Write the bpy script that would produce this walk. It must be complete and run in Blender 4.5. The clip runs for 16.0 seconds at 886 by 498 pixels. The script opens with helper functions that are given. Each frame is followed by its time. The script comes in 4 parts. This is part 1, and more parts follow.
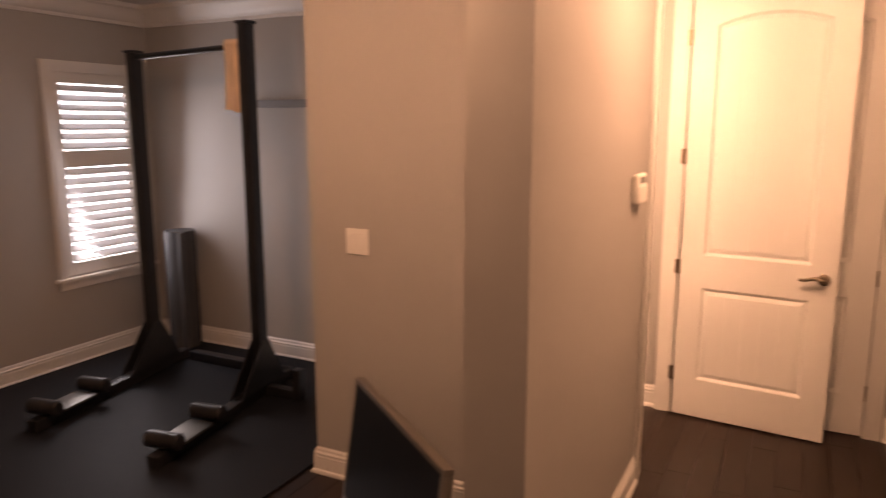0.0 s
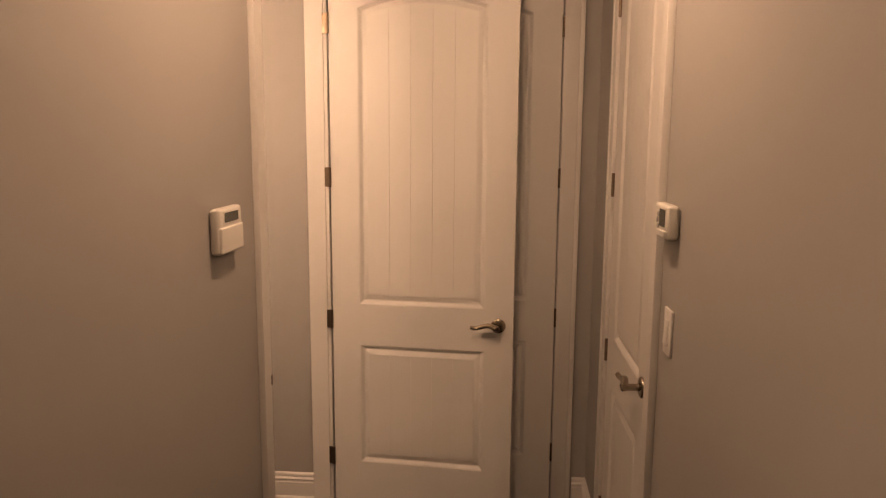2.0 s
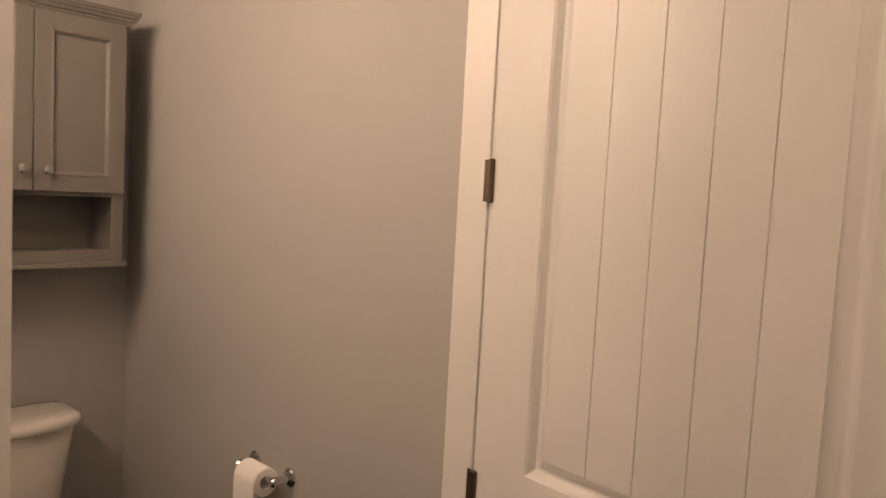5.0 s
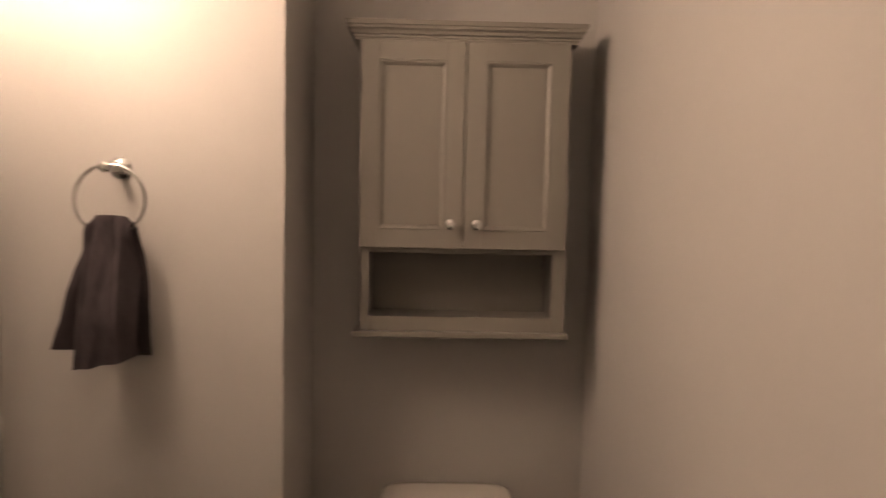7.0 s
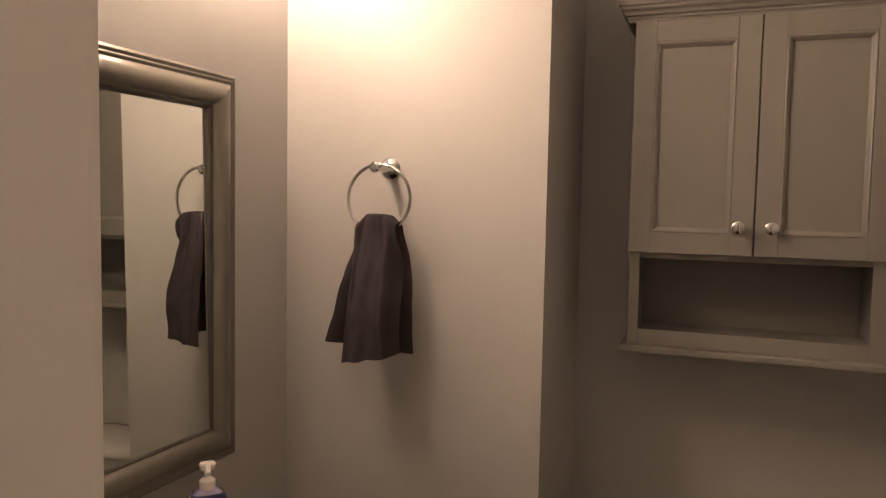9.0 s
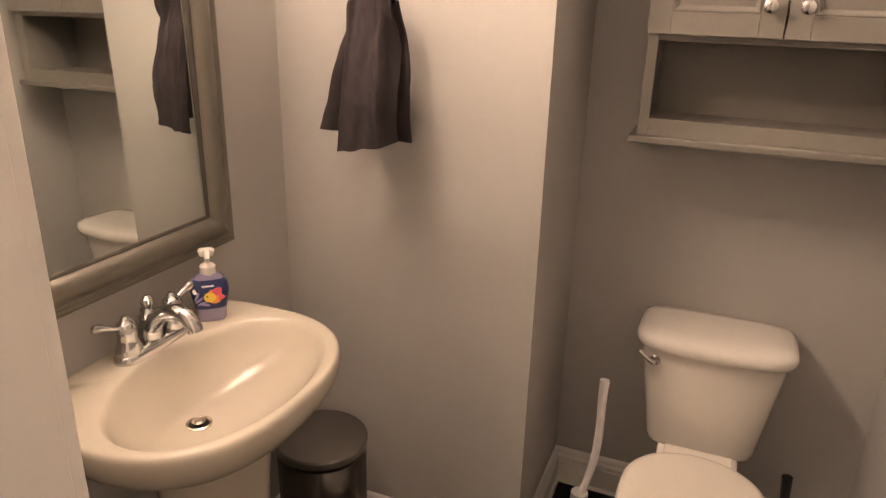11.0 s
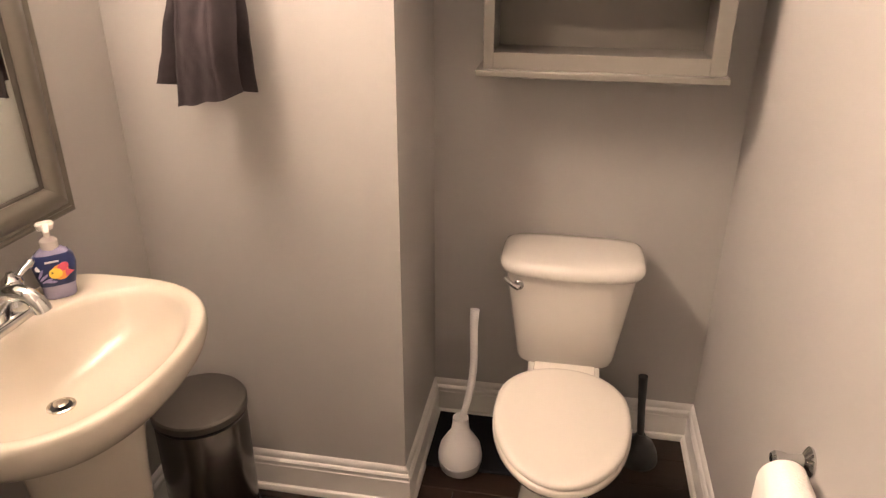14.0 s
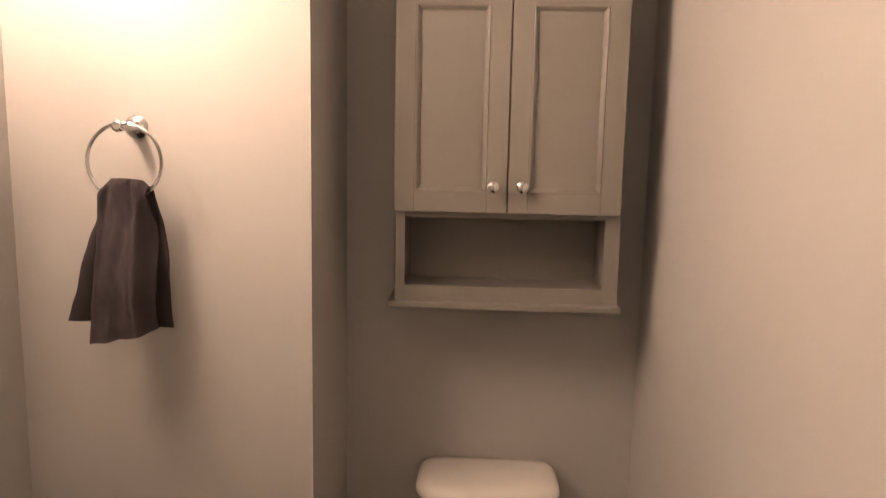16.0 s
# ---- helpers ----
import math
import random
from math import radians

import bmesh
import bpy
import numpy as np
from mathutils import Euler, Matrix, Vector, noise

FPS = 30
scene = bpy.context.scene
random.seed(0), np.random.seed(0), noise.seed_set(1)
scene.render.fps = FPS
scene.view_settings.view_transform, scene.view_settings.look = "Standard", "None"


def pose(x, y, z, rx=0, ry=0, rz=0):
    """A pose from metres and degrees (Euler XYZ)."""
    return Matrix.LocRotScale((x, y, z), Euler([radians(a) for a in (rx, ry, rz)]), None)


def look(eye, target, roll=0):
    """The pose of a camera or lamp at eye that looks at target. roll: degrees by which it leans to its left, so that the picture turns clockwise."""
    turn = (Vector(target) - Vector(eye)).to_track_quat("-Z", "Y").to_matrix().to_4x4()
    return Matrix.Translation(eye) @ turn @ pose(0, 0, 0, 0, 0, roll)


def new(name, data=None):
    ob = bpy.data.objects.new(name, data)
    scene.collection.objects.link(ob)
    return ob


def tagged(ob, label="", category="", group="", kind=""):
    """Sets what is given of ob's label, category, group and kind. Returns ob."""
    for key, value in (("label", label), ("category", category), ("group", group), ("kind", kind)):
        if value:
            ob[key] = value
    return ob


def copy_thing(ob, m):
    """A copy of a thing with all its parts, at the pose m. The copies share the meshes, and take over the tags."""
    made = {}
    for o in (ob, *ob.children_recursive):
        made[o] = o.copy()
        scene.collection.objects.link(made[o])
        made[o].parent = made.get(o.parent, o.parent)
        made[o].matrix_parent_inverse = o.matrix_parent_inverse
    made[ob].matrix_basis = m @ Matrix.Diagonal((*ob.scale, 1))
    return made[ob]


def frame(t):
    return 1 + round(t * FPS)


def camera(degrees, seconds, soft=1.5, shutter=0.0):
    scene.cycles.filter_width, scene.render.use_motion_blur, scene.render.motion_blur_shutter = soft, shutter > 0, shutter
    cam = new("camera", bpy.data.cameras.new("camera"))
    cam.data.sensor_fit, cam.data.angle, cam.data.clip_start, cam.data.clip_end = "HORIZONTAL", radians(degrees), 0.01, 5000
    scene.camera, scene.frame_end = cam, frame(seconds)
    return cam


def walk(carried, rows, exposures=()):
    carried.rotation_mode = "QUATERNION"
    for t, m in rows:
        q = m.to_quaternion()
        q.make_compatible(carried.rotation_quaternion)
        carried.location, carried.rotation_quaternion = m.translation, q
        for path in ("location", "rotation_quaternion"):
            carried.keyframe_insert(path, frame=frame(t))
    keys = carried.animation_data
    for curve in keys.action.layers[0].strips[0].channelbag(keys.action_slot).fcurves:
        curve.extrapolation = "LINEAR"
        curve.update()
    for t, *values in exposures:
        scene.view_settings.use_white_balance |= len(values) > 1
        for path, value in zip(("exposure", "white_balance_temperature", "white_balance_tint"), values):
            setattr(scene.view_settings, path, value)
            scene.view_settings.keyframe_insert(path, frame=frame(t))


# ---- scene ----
cam = camera(63.76, 16.0, soft=1.25, shutter=0.3)
PATH = [
    (0, 0.630, -1.711, 1.737, 26.74, -10.09, 0.04),
    (0.1, 0.635, -1.652, 1.730, 23.93, -10.06, 0.14),
    (0.5, 0.660, -1.459, 1.717, 13.73, -10.00, 0.43),
    (0.6, 0.611, -1.411, 1.711, 10.90, -9.99, 0.54),
    (1, 0.628, -1.222, 1.714, 4.82, -9.78, 0.27),
    (1.5, 0.713, -0.859, 1.710, 3.01, -9.36, 0.33),
    (2, 0.743, -0.537, 1.701, 4.02, -8.49, 0.40),
    (2.5, 0.722, -0.233, 1.693, 3.98, -8.07, 0.42),
    (3, 0.740, 0.052, 1.665, 4.87, -7.81, 0.77),
    (3.2, 0.786, 0.194, 1.646, 7.06, -7.87, 1.14),
    (5.3, 0.921, 1.584, 1.513, 48.07, -4.49, 3.21),
    (5.5, 0.872, 1.659, 1.524, 51.14, -5.00, 3.11),
    (6, 0.678, 1.783, 1.545, 55.70, -6.09, 3.09),
    (6.3, 0.580, 1.840, 1.547, 64.90, -6.57, 1.93),
    (6.5, 0.474, 1.893, 1.552, 68.05, -5.01, 1.79),
    (7, 0.411, 2.128, 1.599, 88.79, -4.14, 1.20),
    (7.5, 0.359, 2.134, 1.581, 97.65, -1.70, 1.17),
    (8, 0.314, 2.164, 1.568, 106.78, -0.13, 1.42),
    (8.2, 0.309, 2.128, 1.572, 108.35, -0.38, 1.43),
    (10.3, 0.199, 2.146, 1.555, 111.90, -13.54, 1.83),
    (10.5, 0.195, 2.137, 1.551, 111.78, -15.79, 1.97),
    (11, 0.198, 2.141, 1.554, 111.54, -20.43, 1.43),
    (11.5, 0.208, 2.120, 1.535, 109.36, -22.88, 1.72),
    (12, 0.210, 2.135, 1.539, 107.69, -24.99, 1.81),
    (12.5, 0.218, 2.138, 1.537, 105.38, -25.15, 1.54),
    (13, 0.223, 2.147, 1.544, 103.70, -25.05, 1.18),
    (13.5, 0.219, 2.155, 1.551, 101.97, -24.85, 0.80),
    (14, 0.206, 2.159, 1.560, 100.17, -24.88, 0.13),
    (14.5, 0.198, 2.177, 1.590, 98.24, -24.09, -0.71),
    (15, 0.196, 2.187, 1.616, 95.52, -20.74, -0.73),
    (15.5, 0.218, 2.147, 1.632, 92.35, -15.08, 0.09),
    (16, 0.250, 2.141, 1.628, 92.43, -8.34, 1.18),
]
walk(cam, [(t, pose(x, y, z, 90 + p, 0, w) @ pose(0, 0, 0, 0, 0, r)) for t, x, y, z, w, p, r in PATH],
     exposures=[(0, 0.98, 10600, 44), (0.5, 0.55, 10500, 42), (1.0, 0.2, 10100, 38), (1.5, 0.1, 9500, 35), (2.0, -0.16, 8700, 25), (3.0, -0.2, 7400, 16), (5.3, -0.14, 6800, 13), (6.0, -0.05, 6700, 12), (7.0, -0.2, 6800, 15), (7.5, -0.24, 7000, 19), (8.2, -0.5, 6900, 17), (10.5, 0.5, 6500, 10), (11.0, 0.75, 6600, 14), (12.0, 1.3, 6400, 14), (13.0, 1.33, 6300, 13), (14.5, 1.18, 6300, 13), (15.3, 0.8, 6400, 14), (16, 0.42, 6800, 18)])

# ---- light ----
world = bpy.data.worlds.new("sky")
scene.world = world
world.use_nodes = True
wn = world.node_tree
sky = wn.nodes.new("ShaderNodeTexSky")
sky.sky_type = "NISHITA"
sky.sun_disc = False
sky.sun_elevation = radians(40)
sky.sun_rotation = radians(200)
wn.links.new(sky.outputs[0], wn.nodes["Background"].inputs[0])
wn.nodes["Background"].inputs[1].default_value = 0.12

CEIL = 2.60
HALL_W = 1.199
YH, YR = 2.554, 2.627
XB, XS, YA, YM = -1.79, -1.341, 1.774, 1.080
GX, GY = -4.0, 2.35
A_Y = 1.0


def area_lamp(name, m, sx, sy, watts, color):
    d = bpy.data.lights.new(name, "AREA")
    d.shape, d.size, d.size_y, d.energy, d.color = "RECTANGLE", sx, sy, watts, color
    o = new(name, d)
    o.matrix_world = m
    return o


# daylight coming in through the shuttered window
area_lamp("window_daylight", look((GX + 0.10, 1.88, 1.35), (0, 0.3, 0.9)), 0.50, 1.2, 9.0, (0.55, 0.78, 1.0))


# ---- materials ----
def node_mat(name, color, rough=0.5, metal=0.0, vary=0.06, scale=6.0, bump=0.0, bump_scale=120.0, coat=0.0, spec=0.5, rough_vary=0.0, stretch=(1, 1, 1)):
    m = bpy.data.materials.new(name)
    m.use_nodes = True
    nt = m.node_tree
    b = nt.nodes["Principled BSDF"]
    tc = nt.nodes.new("ShaderNodeTexCoord")
    mp = nt.nodes.new("ShaderNodeMapping")
    mp.inputs["Scale"].default_value = stretch
    nt.links.new(tc.outputs["Object"], mp.inputs[0])
    n1 = nt.nodes.new("ShaderNodeTexNoise")
    n1.inputs["Scale"].default_value, n1.inputs["Detail"].default_value = scale, 5.0
    n2 = nt.nodes.new("ShaderNodeTexNoise")
    n2.inputs["Scale"].default_value, n2.inputs["Detail"].default_value = scale * 9, 3.0
    add = nt.nodes.new("ShaderNodeMath")
    add.operation = "MULTIPLY_ADD"
    add.inputs[1].default_value = 0.35
    for n in (n1, n2):
        nt.links.new(mp.outputs[0], n.inputs["Vector"])
    nt.links.new(n2.outputs[0], add.inputs[0])
    nt.links.new(n1.outputs[0], add.inputs[2])
    ramp = nt.nodes.new("ShaderNodeValToRGB")
    ramp.color_ramp.elements[0].position, ramp.color_ramp.elements[1].position = 0.35, 1.0
    ramp.color_ramp.elements[0].color = (*[c * (1 - vary) for c in color], 1)
    ramp.color_ramp.elements[1].color = (*[min(1, c * (1 + vary)) for c in color], 1)
    nt.links.new(add.outputs[0], ramp.inputs[0])
    nt.links.new(ramp.outputs[0], b.inputs["Base Color"])
    b.inputs["Roughness"].default_value, b.inputs["Metallic"].default_value = rough, metal
    b.inputs["Specular IOR Level"].default_value = spec
    b.inputs["Coat Weight"].default_value = coat
    b.inputs["Coat Roughness"].default_value = 0.08
    if rough_vary:
        mr = nt.nodes.new("ShaderNodeMapRange")
        mr.inputs[3].default_value, mr.inputs[4].default_value = max(0.02, rough - rough_vary), rough + rough_vary
        nt.links.new(n1.outputs[0], mr.inputs[0])
        nt.links.new(mr.outputs[0], b.inputs["Roughness"])
    if bump:
        n3 = nt.nodes.new("ShaderNodeTexNoise")
        n3.inputs["Scale"].default_value, n3.inputs["Detail"].default_value = bump_scale, 4.0
        nt.links.new(mp.outputs[0], n3.inputs["Vector"])
        bp = nt.nodes.new("ShaderNodeBump")
        bp.inputs["Strength"].default_value, bp.inputs["Distance"].default_value = bump, 0.002
        nt.links.new(n3.outputs[0], bp.inputs["Height"])
        nt.links.new(bp.outputs[0], b.inputs["Normal"])
    return m


def glow_mat(name, color, strength):
    m = bpy.data.materials.new(name)
    m.use_nodes = True
    b = m.node_tree.nodes["Principled BSDF"]
    b.inputs["Base Color"].default_value = (0.9, 0.9, 0.88, 1)
    b.inputs["Emission Color"].default_value = (*color, 1)
    b.inputs["Emission Strength"].default_value = strength
    return m


WARM = (1.0, 0.63, 0.34)
M_WALL = node_mat("wall_paint", (0.395, 0.383, 0.366), 0.62, vary=0.03, scale=1.6, bump=0.10, bump_scale=160, rough_vary=0.08)
M_CEIL = node_mat("ceiling_paint", (0.66, 0.65, 0.63), 0.85, vary=0.015, scale=2.0, bump=0.3, bump_scale=90)
M_TRIM = node_mat("trim_paint", (0.72, 0.706, 0.68), 0.38, vary=0.025, scale=3.0, bump=0.08, bump_scale=60, rough_vary=0.06)
M_DOOR = node_mat("door_paint", (0.71, 0.696, 0.67), 0.42, vary=0.03, scale=2.5, bump=0.12, bump_scale=70, stretch=(1, 1, 0.12), rough_vary=0.06)
M_CERAMIC = node_mat("sink_ceramic", (0.505, 0.462, 0.388), 0.24, vary=0.012, scale=2.0, coat=0.2)
M_TOILET = node_mat("toilet_ceramic", (0.68, 0.65, 0.605), 0.10, vary=0.012, scale=2.0, coat=0.5)
M_SEAT = node_mat("seat_plastic", (0.66, 0.62, 0.56), 0.22, vary=0.012, scale=2.0)
M_CHROME = node_mat("chrome", (0.60, 0.60, 0.60), 0.09, 1.0, vary=0.02)
M_NICKEL = node_mat("satin_nickel", (0.62, 0.57, 0.50), 0.24, 1.0, vary=0.05, scale=20)
M_LEVER = node_mat("aged_nickel", (0.36, 0.30, 0.24), 0.22, 1.0, vary=0.12, scale=20, rough_vary=0.05)
M_HINGE = node_mat("bronze_hinge", (0.20, 0.15, 0.11), 0.38, 1.0, vary=0.12, scale=30)
M_CAB = node_mat("cabinet_paint", (0.188, 0.176, 0.156), 0.45, vary=0.035, scale=3.0, bump=0.08, bump_scale=80, rough_vary=0.06)
M_FRAME = node_mat("pewter_frame", (0.180, 0.168, 0.142), 0.34, 0.45, vary=0.12, scale=4.0, bump=0.10, bump_scale=40, stretch=(1, 1, 1))
M_LIP = node_mat("dark_pewter", (0.085, 0.080, 0.068), 0.35, 0.4, vary=0.1, scale=6.0)
M_TOWEL = node_mat("terry_cloth", (0.042, 0.034, 0.037), 0.95, vary=0.22, scale=26, bump=1.0, bump_scale=420, spec=0.15)
M_PEACH = node_mat("peach_cloth", (0.84, 0.66, 0.50), 0.9, vary=0.1, scale=14, bump=0.5, bump_scale=200)
M_STEEL = node_mat("brushed_steel", (0.18, 0.167, 0.156), 0.22, 1.0, vary=0.06, scale=5.0, stretch=(1, 1, 0.05), rough_vary=0.06)
M_BINLID = node_mat("bin_lid_steel", (0.21, 0.195, 0.18), 0.42, 1.0, vary=0.06, scale=5.0, rough_vary=0.08)
M_BLACK = node_mat("black_plastic", (0.018, 0.018, 0.019), 0.42, vary=0.2, scale=10)
M_RACK = node_mat("black_powder_coat", (0.014, 0.014, 0.016), 0.40, vary=0.2, scale=10, bump=0.15, bump_scale=300)
M_RUBBER = node_mat("rubber_mat", (0.010, 0.011, 0.014), 0.60, vary=0.35, scale=60, bump=0.5, bump_scale=260, spec=0.12, rough_vary=0.12)
M_WHITE = node_mat("white_plastic", (0.80, 0.785, 0.75), 0.32, vary=0.02)
M_ALMOND = node_mat("device_plastic", (0.74, 0.72, 0.67), 0.40, vary=0.02)
M_LCD = node_mat("lcd_glass", (0.045, 0.05, 0.04), 0.15, vary=0.1, scale=30)
M_PAPER = node_mat("tissue_paper", (0.86, 0.84, 0.80), 0.9, vary=0.02, scale=30, bump=0.4, bump_scale=240)
M_BRUSHW = node_mat("brush_plastic", (0.80, 0.785, 0.78), 0.35, vary=0.02)
M_GREYP = node_mat("grey_plastic", (0.42, 0.41, 0.42), 0.5, vary=0.06)
M_STRIPG = node_mat("strip_grey", (0.20, 0.20, 0.205), 0.5, vary=0.06)
M_SCREEN = node_mat("screen_glass", (0.006, 0.006, 0.007), 0.35, vary=0.1, spec=0.25)
M_SILVER = node_mat("silver_bezel", (0.30, 0.27, 0.24), 0.35, 0.8, vary=0.06)
M_STRIKE = node_mat("strike_metal", (0.10, 0.075, 0.055), 0.35, 1.0, vary=0.1)
M_SLAT = node_mat("shutter_slat", (0.74, 0.76, 0.78), 0.45, vary=0.02)
M_LIQ = node_mat("soap_liquid", (0.30, 0.28, 0.42), 0.08, vary=0.05, scale=20, coat=0.8)
M_LABEL = node_mat("label_blue", (0.018, 0.030, 0.120), 0.3, vary=0.25, scale=30)
M_ORANGE = node_mat("label_orange", (0.85, 0.33, 0.06), 0.3, vary=0.1, scale=60)
M_YELLOW = node_mat("label_yellow", (0.85, 0.62, 0.08), 0.3, vary=0.1, scale=60)
M_PINK = node_mat("label_pink", (0.72, 0.10, 0.16), 0.3, vary=0.1, scale=60)
M_LABW = node_mat("label_white", (0.75, 0.75, 0.80), 0.3, vary=0.02)
M_LILAC = node_mat("label_lilac", (0.30, 0.26, 0.55), 0.3, vary=0.2, scale=60)
M_PUMP = node_mat("clear_pump", (0.74, 0.70, 0.66), 0.25, vary=0.02)
M_CAULK = node_mat("duct_grille", (0.05, 0.04, 0.035), 0.6, vary=0.1)
M_LAMP = glow_mat("lamp_glass", (1.0, 0.74, 0.55), 130.0)
M_CAN = glow_mat("dome_glass", (1.0, 0.72, 0.52), 80.0)

# weaker glow for the two fill lights added over the loft
M_CAN_FILL = glow_mat("fill_dome_glass", (1.0, 0.72, 0.52), 50.0)

M_MIRROR = bpy.data.materials.new("mirror_silver")
M_MIRROR.use_nodes = True
_b = M_MIRROR.node_tree.nodes["Principled BSDF"]
_b.inputs["Base Color"].default_value = (0.80, 0.83, 0.79, 1)
_b.inputs["Metallic"].default_value, _b.inputs["Roughness"].default_value = 1.0, 0.015

M_GLASS = bpy.data.materials.new("window_glass")
M_GLASS.use_nodes = True
_b = M_GLASS.node_tree.nodes["Principled BSDF"]
_b.inputs["Transmission Weight"].default_value, _b.inputs["Roughness"].default_value = 1.0, 0.0
_b.inputs["Base Color"].default_value = (0.95, 0.97, 1.0, 1)


def wood_floor_mat():
    m = node_mat("dark_wood", (0.020, 0.0105, 0.007), 0.38, vary=0.35, spec=0.3, scale=5.0, stretch=(9, 0.6, 1), bump=0.2, bump_scale=22, rough_vary=0.10)
    nt = m.node_tree
    ramp = next(n for n in nt.nodes if n.type == "VALTORGB")
    info = nt.nodes.new("ShaderNodeNewGeometry")
    hsv = nt.nodes.new("ShaderNodeHueSaturation")
    mr = nt.nodes.new("ShaderNodeMapRange")
    mr.inputs[3].default_value, mr.inputs[4].default_value = 0.65, 1.35
    nt.links.new(info.outputs["Random Per Island"], mr.inputs[0])
    nt.links.new(mr.outputs[0], hsv.inputs["Value"])
    nt.links.new(ramp.outputs[0], hsv.inputs["Color"])
    nt.links.new(hsv.outputs[0], nt.nodes["Principled BSDF"].inputs["Base Color"])
    return m


M_FLOOR = wood_floor_mat()


# ---- mesh helpers ----
def mesh_ob(name, bm, material, parent=None, smooth=False, angle=35):
    me = bpy.data.meshes.new(name)
    bmesh.ops.recalc_face_normals(bm, faces=bm.faces[:])
    if smooth:
        for f in bm.faces:
            f.smooth = True
        for e in bm.edges:
            if len(e.link_faces) == 2 and e.calc_face_angle(0) > radians(angle):
                e.smooth = False
    bm.to_mesh(me)
    bm.free()
    if material:
        me.materials.append(material)
    ob = new(name, me)
    if parent:
        ob.parent = parent
    return ob


def part(name, bm, material, parent, label="", smooth=True, angle=35):
    ob = mesh_ob(name, bm, material, parent, smooth, angle)
    return tagged(ob, label) if label else ob


def thing(name, label, category, at=(0, 0, 0), rz=0.0, group="", kind=""):
    e = new(name)
    e.empty_display_size = 0.1
    e.matrix_world = pose(*at, 0, 0, rz)
    return tagged(e, label, category, group, kind)


def box(lo, hi, bev=0.0, seg=2, bm=None, m=None):
    out = bm or bmesh.new()
    b = bmesh.new()
    bmesh.ops.create_cube(b, size=1)
    s = [h - l for l, h in zip(lo, hi)]
    c = [(h + l) / 2 for l, h in zip(lo, hi)]
    bmesh.ops.transform(b, matrix=Matrix.LocRotScale(c, None, s), verts=b.verts[:])
    if bev:
        bmesh.ops.bevel(b, geom=b.edges[:], offset=bev, segments=seg, affect="EDGES", profile=0.6)
    if m is not None:
        bmesh.ops.transform(b, matrix=m, verts=b.verts[:])
    merge(out, b)
    return out


def merge(dst, src):
    idx = {}
    for v in src.verts:
        idx[v] = dst.verts.new(v.co)
    for f in src.faces:
        try:
            dst.faces.new([idx[v] for v in f.verts])
        except ValueError:
            pass
    src.free()
    return dst


def loft(rings, cap0=True, cap1=True, bm=None):
    """Skin of closed rings, each a list of points."""
    out = bm or bmesh.new()
    vs = [[out.verts.new(p) for p in r] for r in rings]
    n = len(rings[0])
    for a, b in zip(vs, vs[1:]):
        for i in range(n):
            out.faces.new((a[i], a[(i + 1) % n], b[(i + 1) % n], b[i]))
    if cap0:
        out.faces.new(vs[0][::-1])
    if cap1:
        out.faces.new(vs[-1])
    return out


def lathe(profile, n=32, at=(0, 0, 0), m=None, cap0=True, cap1=True, bm=None):
    rings = []
    for r, z in profile:
        ring = [Vector((max(r, 1e-4) * math.cos(2 * math.pi * i / n), max(r, 1e-4) * math.sin(2 * math.pi * i / n), z)) for i in range(n)]
        ring = [(m @ p if m is not None else p) + Vector(at) for p in ring]
        rings.append(ring)
    return loft(rings, cap0, cap1, bm)


def tube(points, radius, n=12, bm=None, closed=False):
    pts = [Vector(p) for p in points]
    rad = radius if isinstance(radius, (list, tuple)) else [radius] * len(pts)
    rings, up = [], None
    k = len(pts)
    for i, p in enumerate(pts):
        if closed:
            d = (pts[(i + 1) % k] - pts[i - 1]).normalized()
        else:
            d = (pts[min(i + 1, k - 1)] - pts[max(i - 1, 0)]).normalized()
        if up is None:
            up = d.orthogonal().normalized()
        up = (up - d * up.dot(d)).normalized()
        side = d.cross(up)
        rings.append([p + rad[i] * (math.cos(2 * math.pi * j / n) * up + math.sin(2 * math.pi * j / n) * side) for j in range(n)])
    if closed:
        rings.append(rings[0])
    out = loft(rings, not closed, not closed, bm)
    if closed:
        bmesh.ops.remove_doubles(out, verts=out.verts[:], dist=1e-5)
    return out


def extrude_poly(pts2, lo, hi, axis="y", bm=None):
    """A prism of a polygon given in the two other axes."""
    def p3(a, b, c):
        return {"x": (c, a, b), "y": (a, c, b), "z": (a, b, c)}[axis]
    return loft([[p3(a, b, lo) for a, b in pts2], [p3(a, b, hi) for a, b in pts2]], True, True, bm)


def sweep_profile(profile, a, b, inward, bm=None, m0=0.0, m1=0.0):
    """A moulding along the floor line a-b. profile: (out, up); inward: unit vector away from the wall; m0, m1: mitre slopes at the ends."""
    a, b, n = Vector((*a, 0)), Vector((*b, 0)), Vector((*inward, 0))
    d = (b - a).normalized()
    r0 = [a + n * o + Vector((0, 0, u)) - d * (m0 * o) for o, u in profile]
    r1 = [b + n * o + Vector((0, 0, u)) + d * (m1 * o) for o, u in profile]
    return loft([r0, r1], True, True, bm)


def structure(name, bm, material, label, category, smooth=False):
    return tagged(mesh_ob(name, bm, material, None, smooth), label, category, kind="structure")

# ---- large structure ----
structure("ceiling", box((GX - 0.12, -4.12, CEIL), (1.32, 2.81, CEIL + 0.1)), M_CEIL, "flat white painted ceiling", "ceiling")


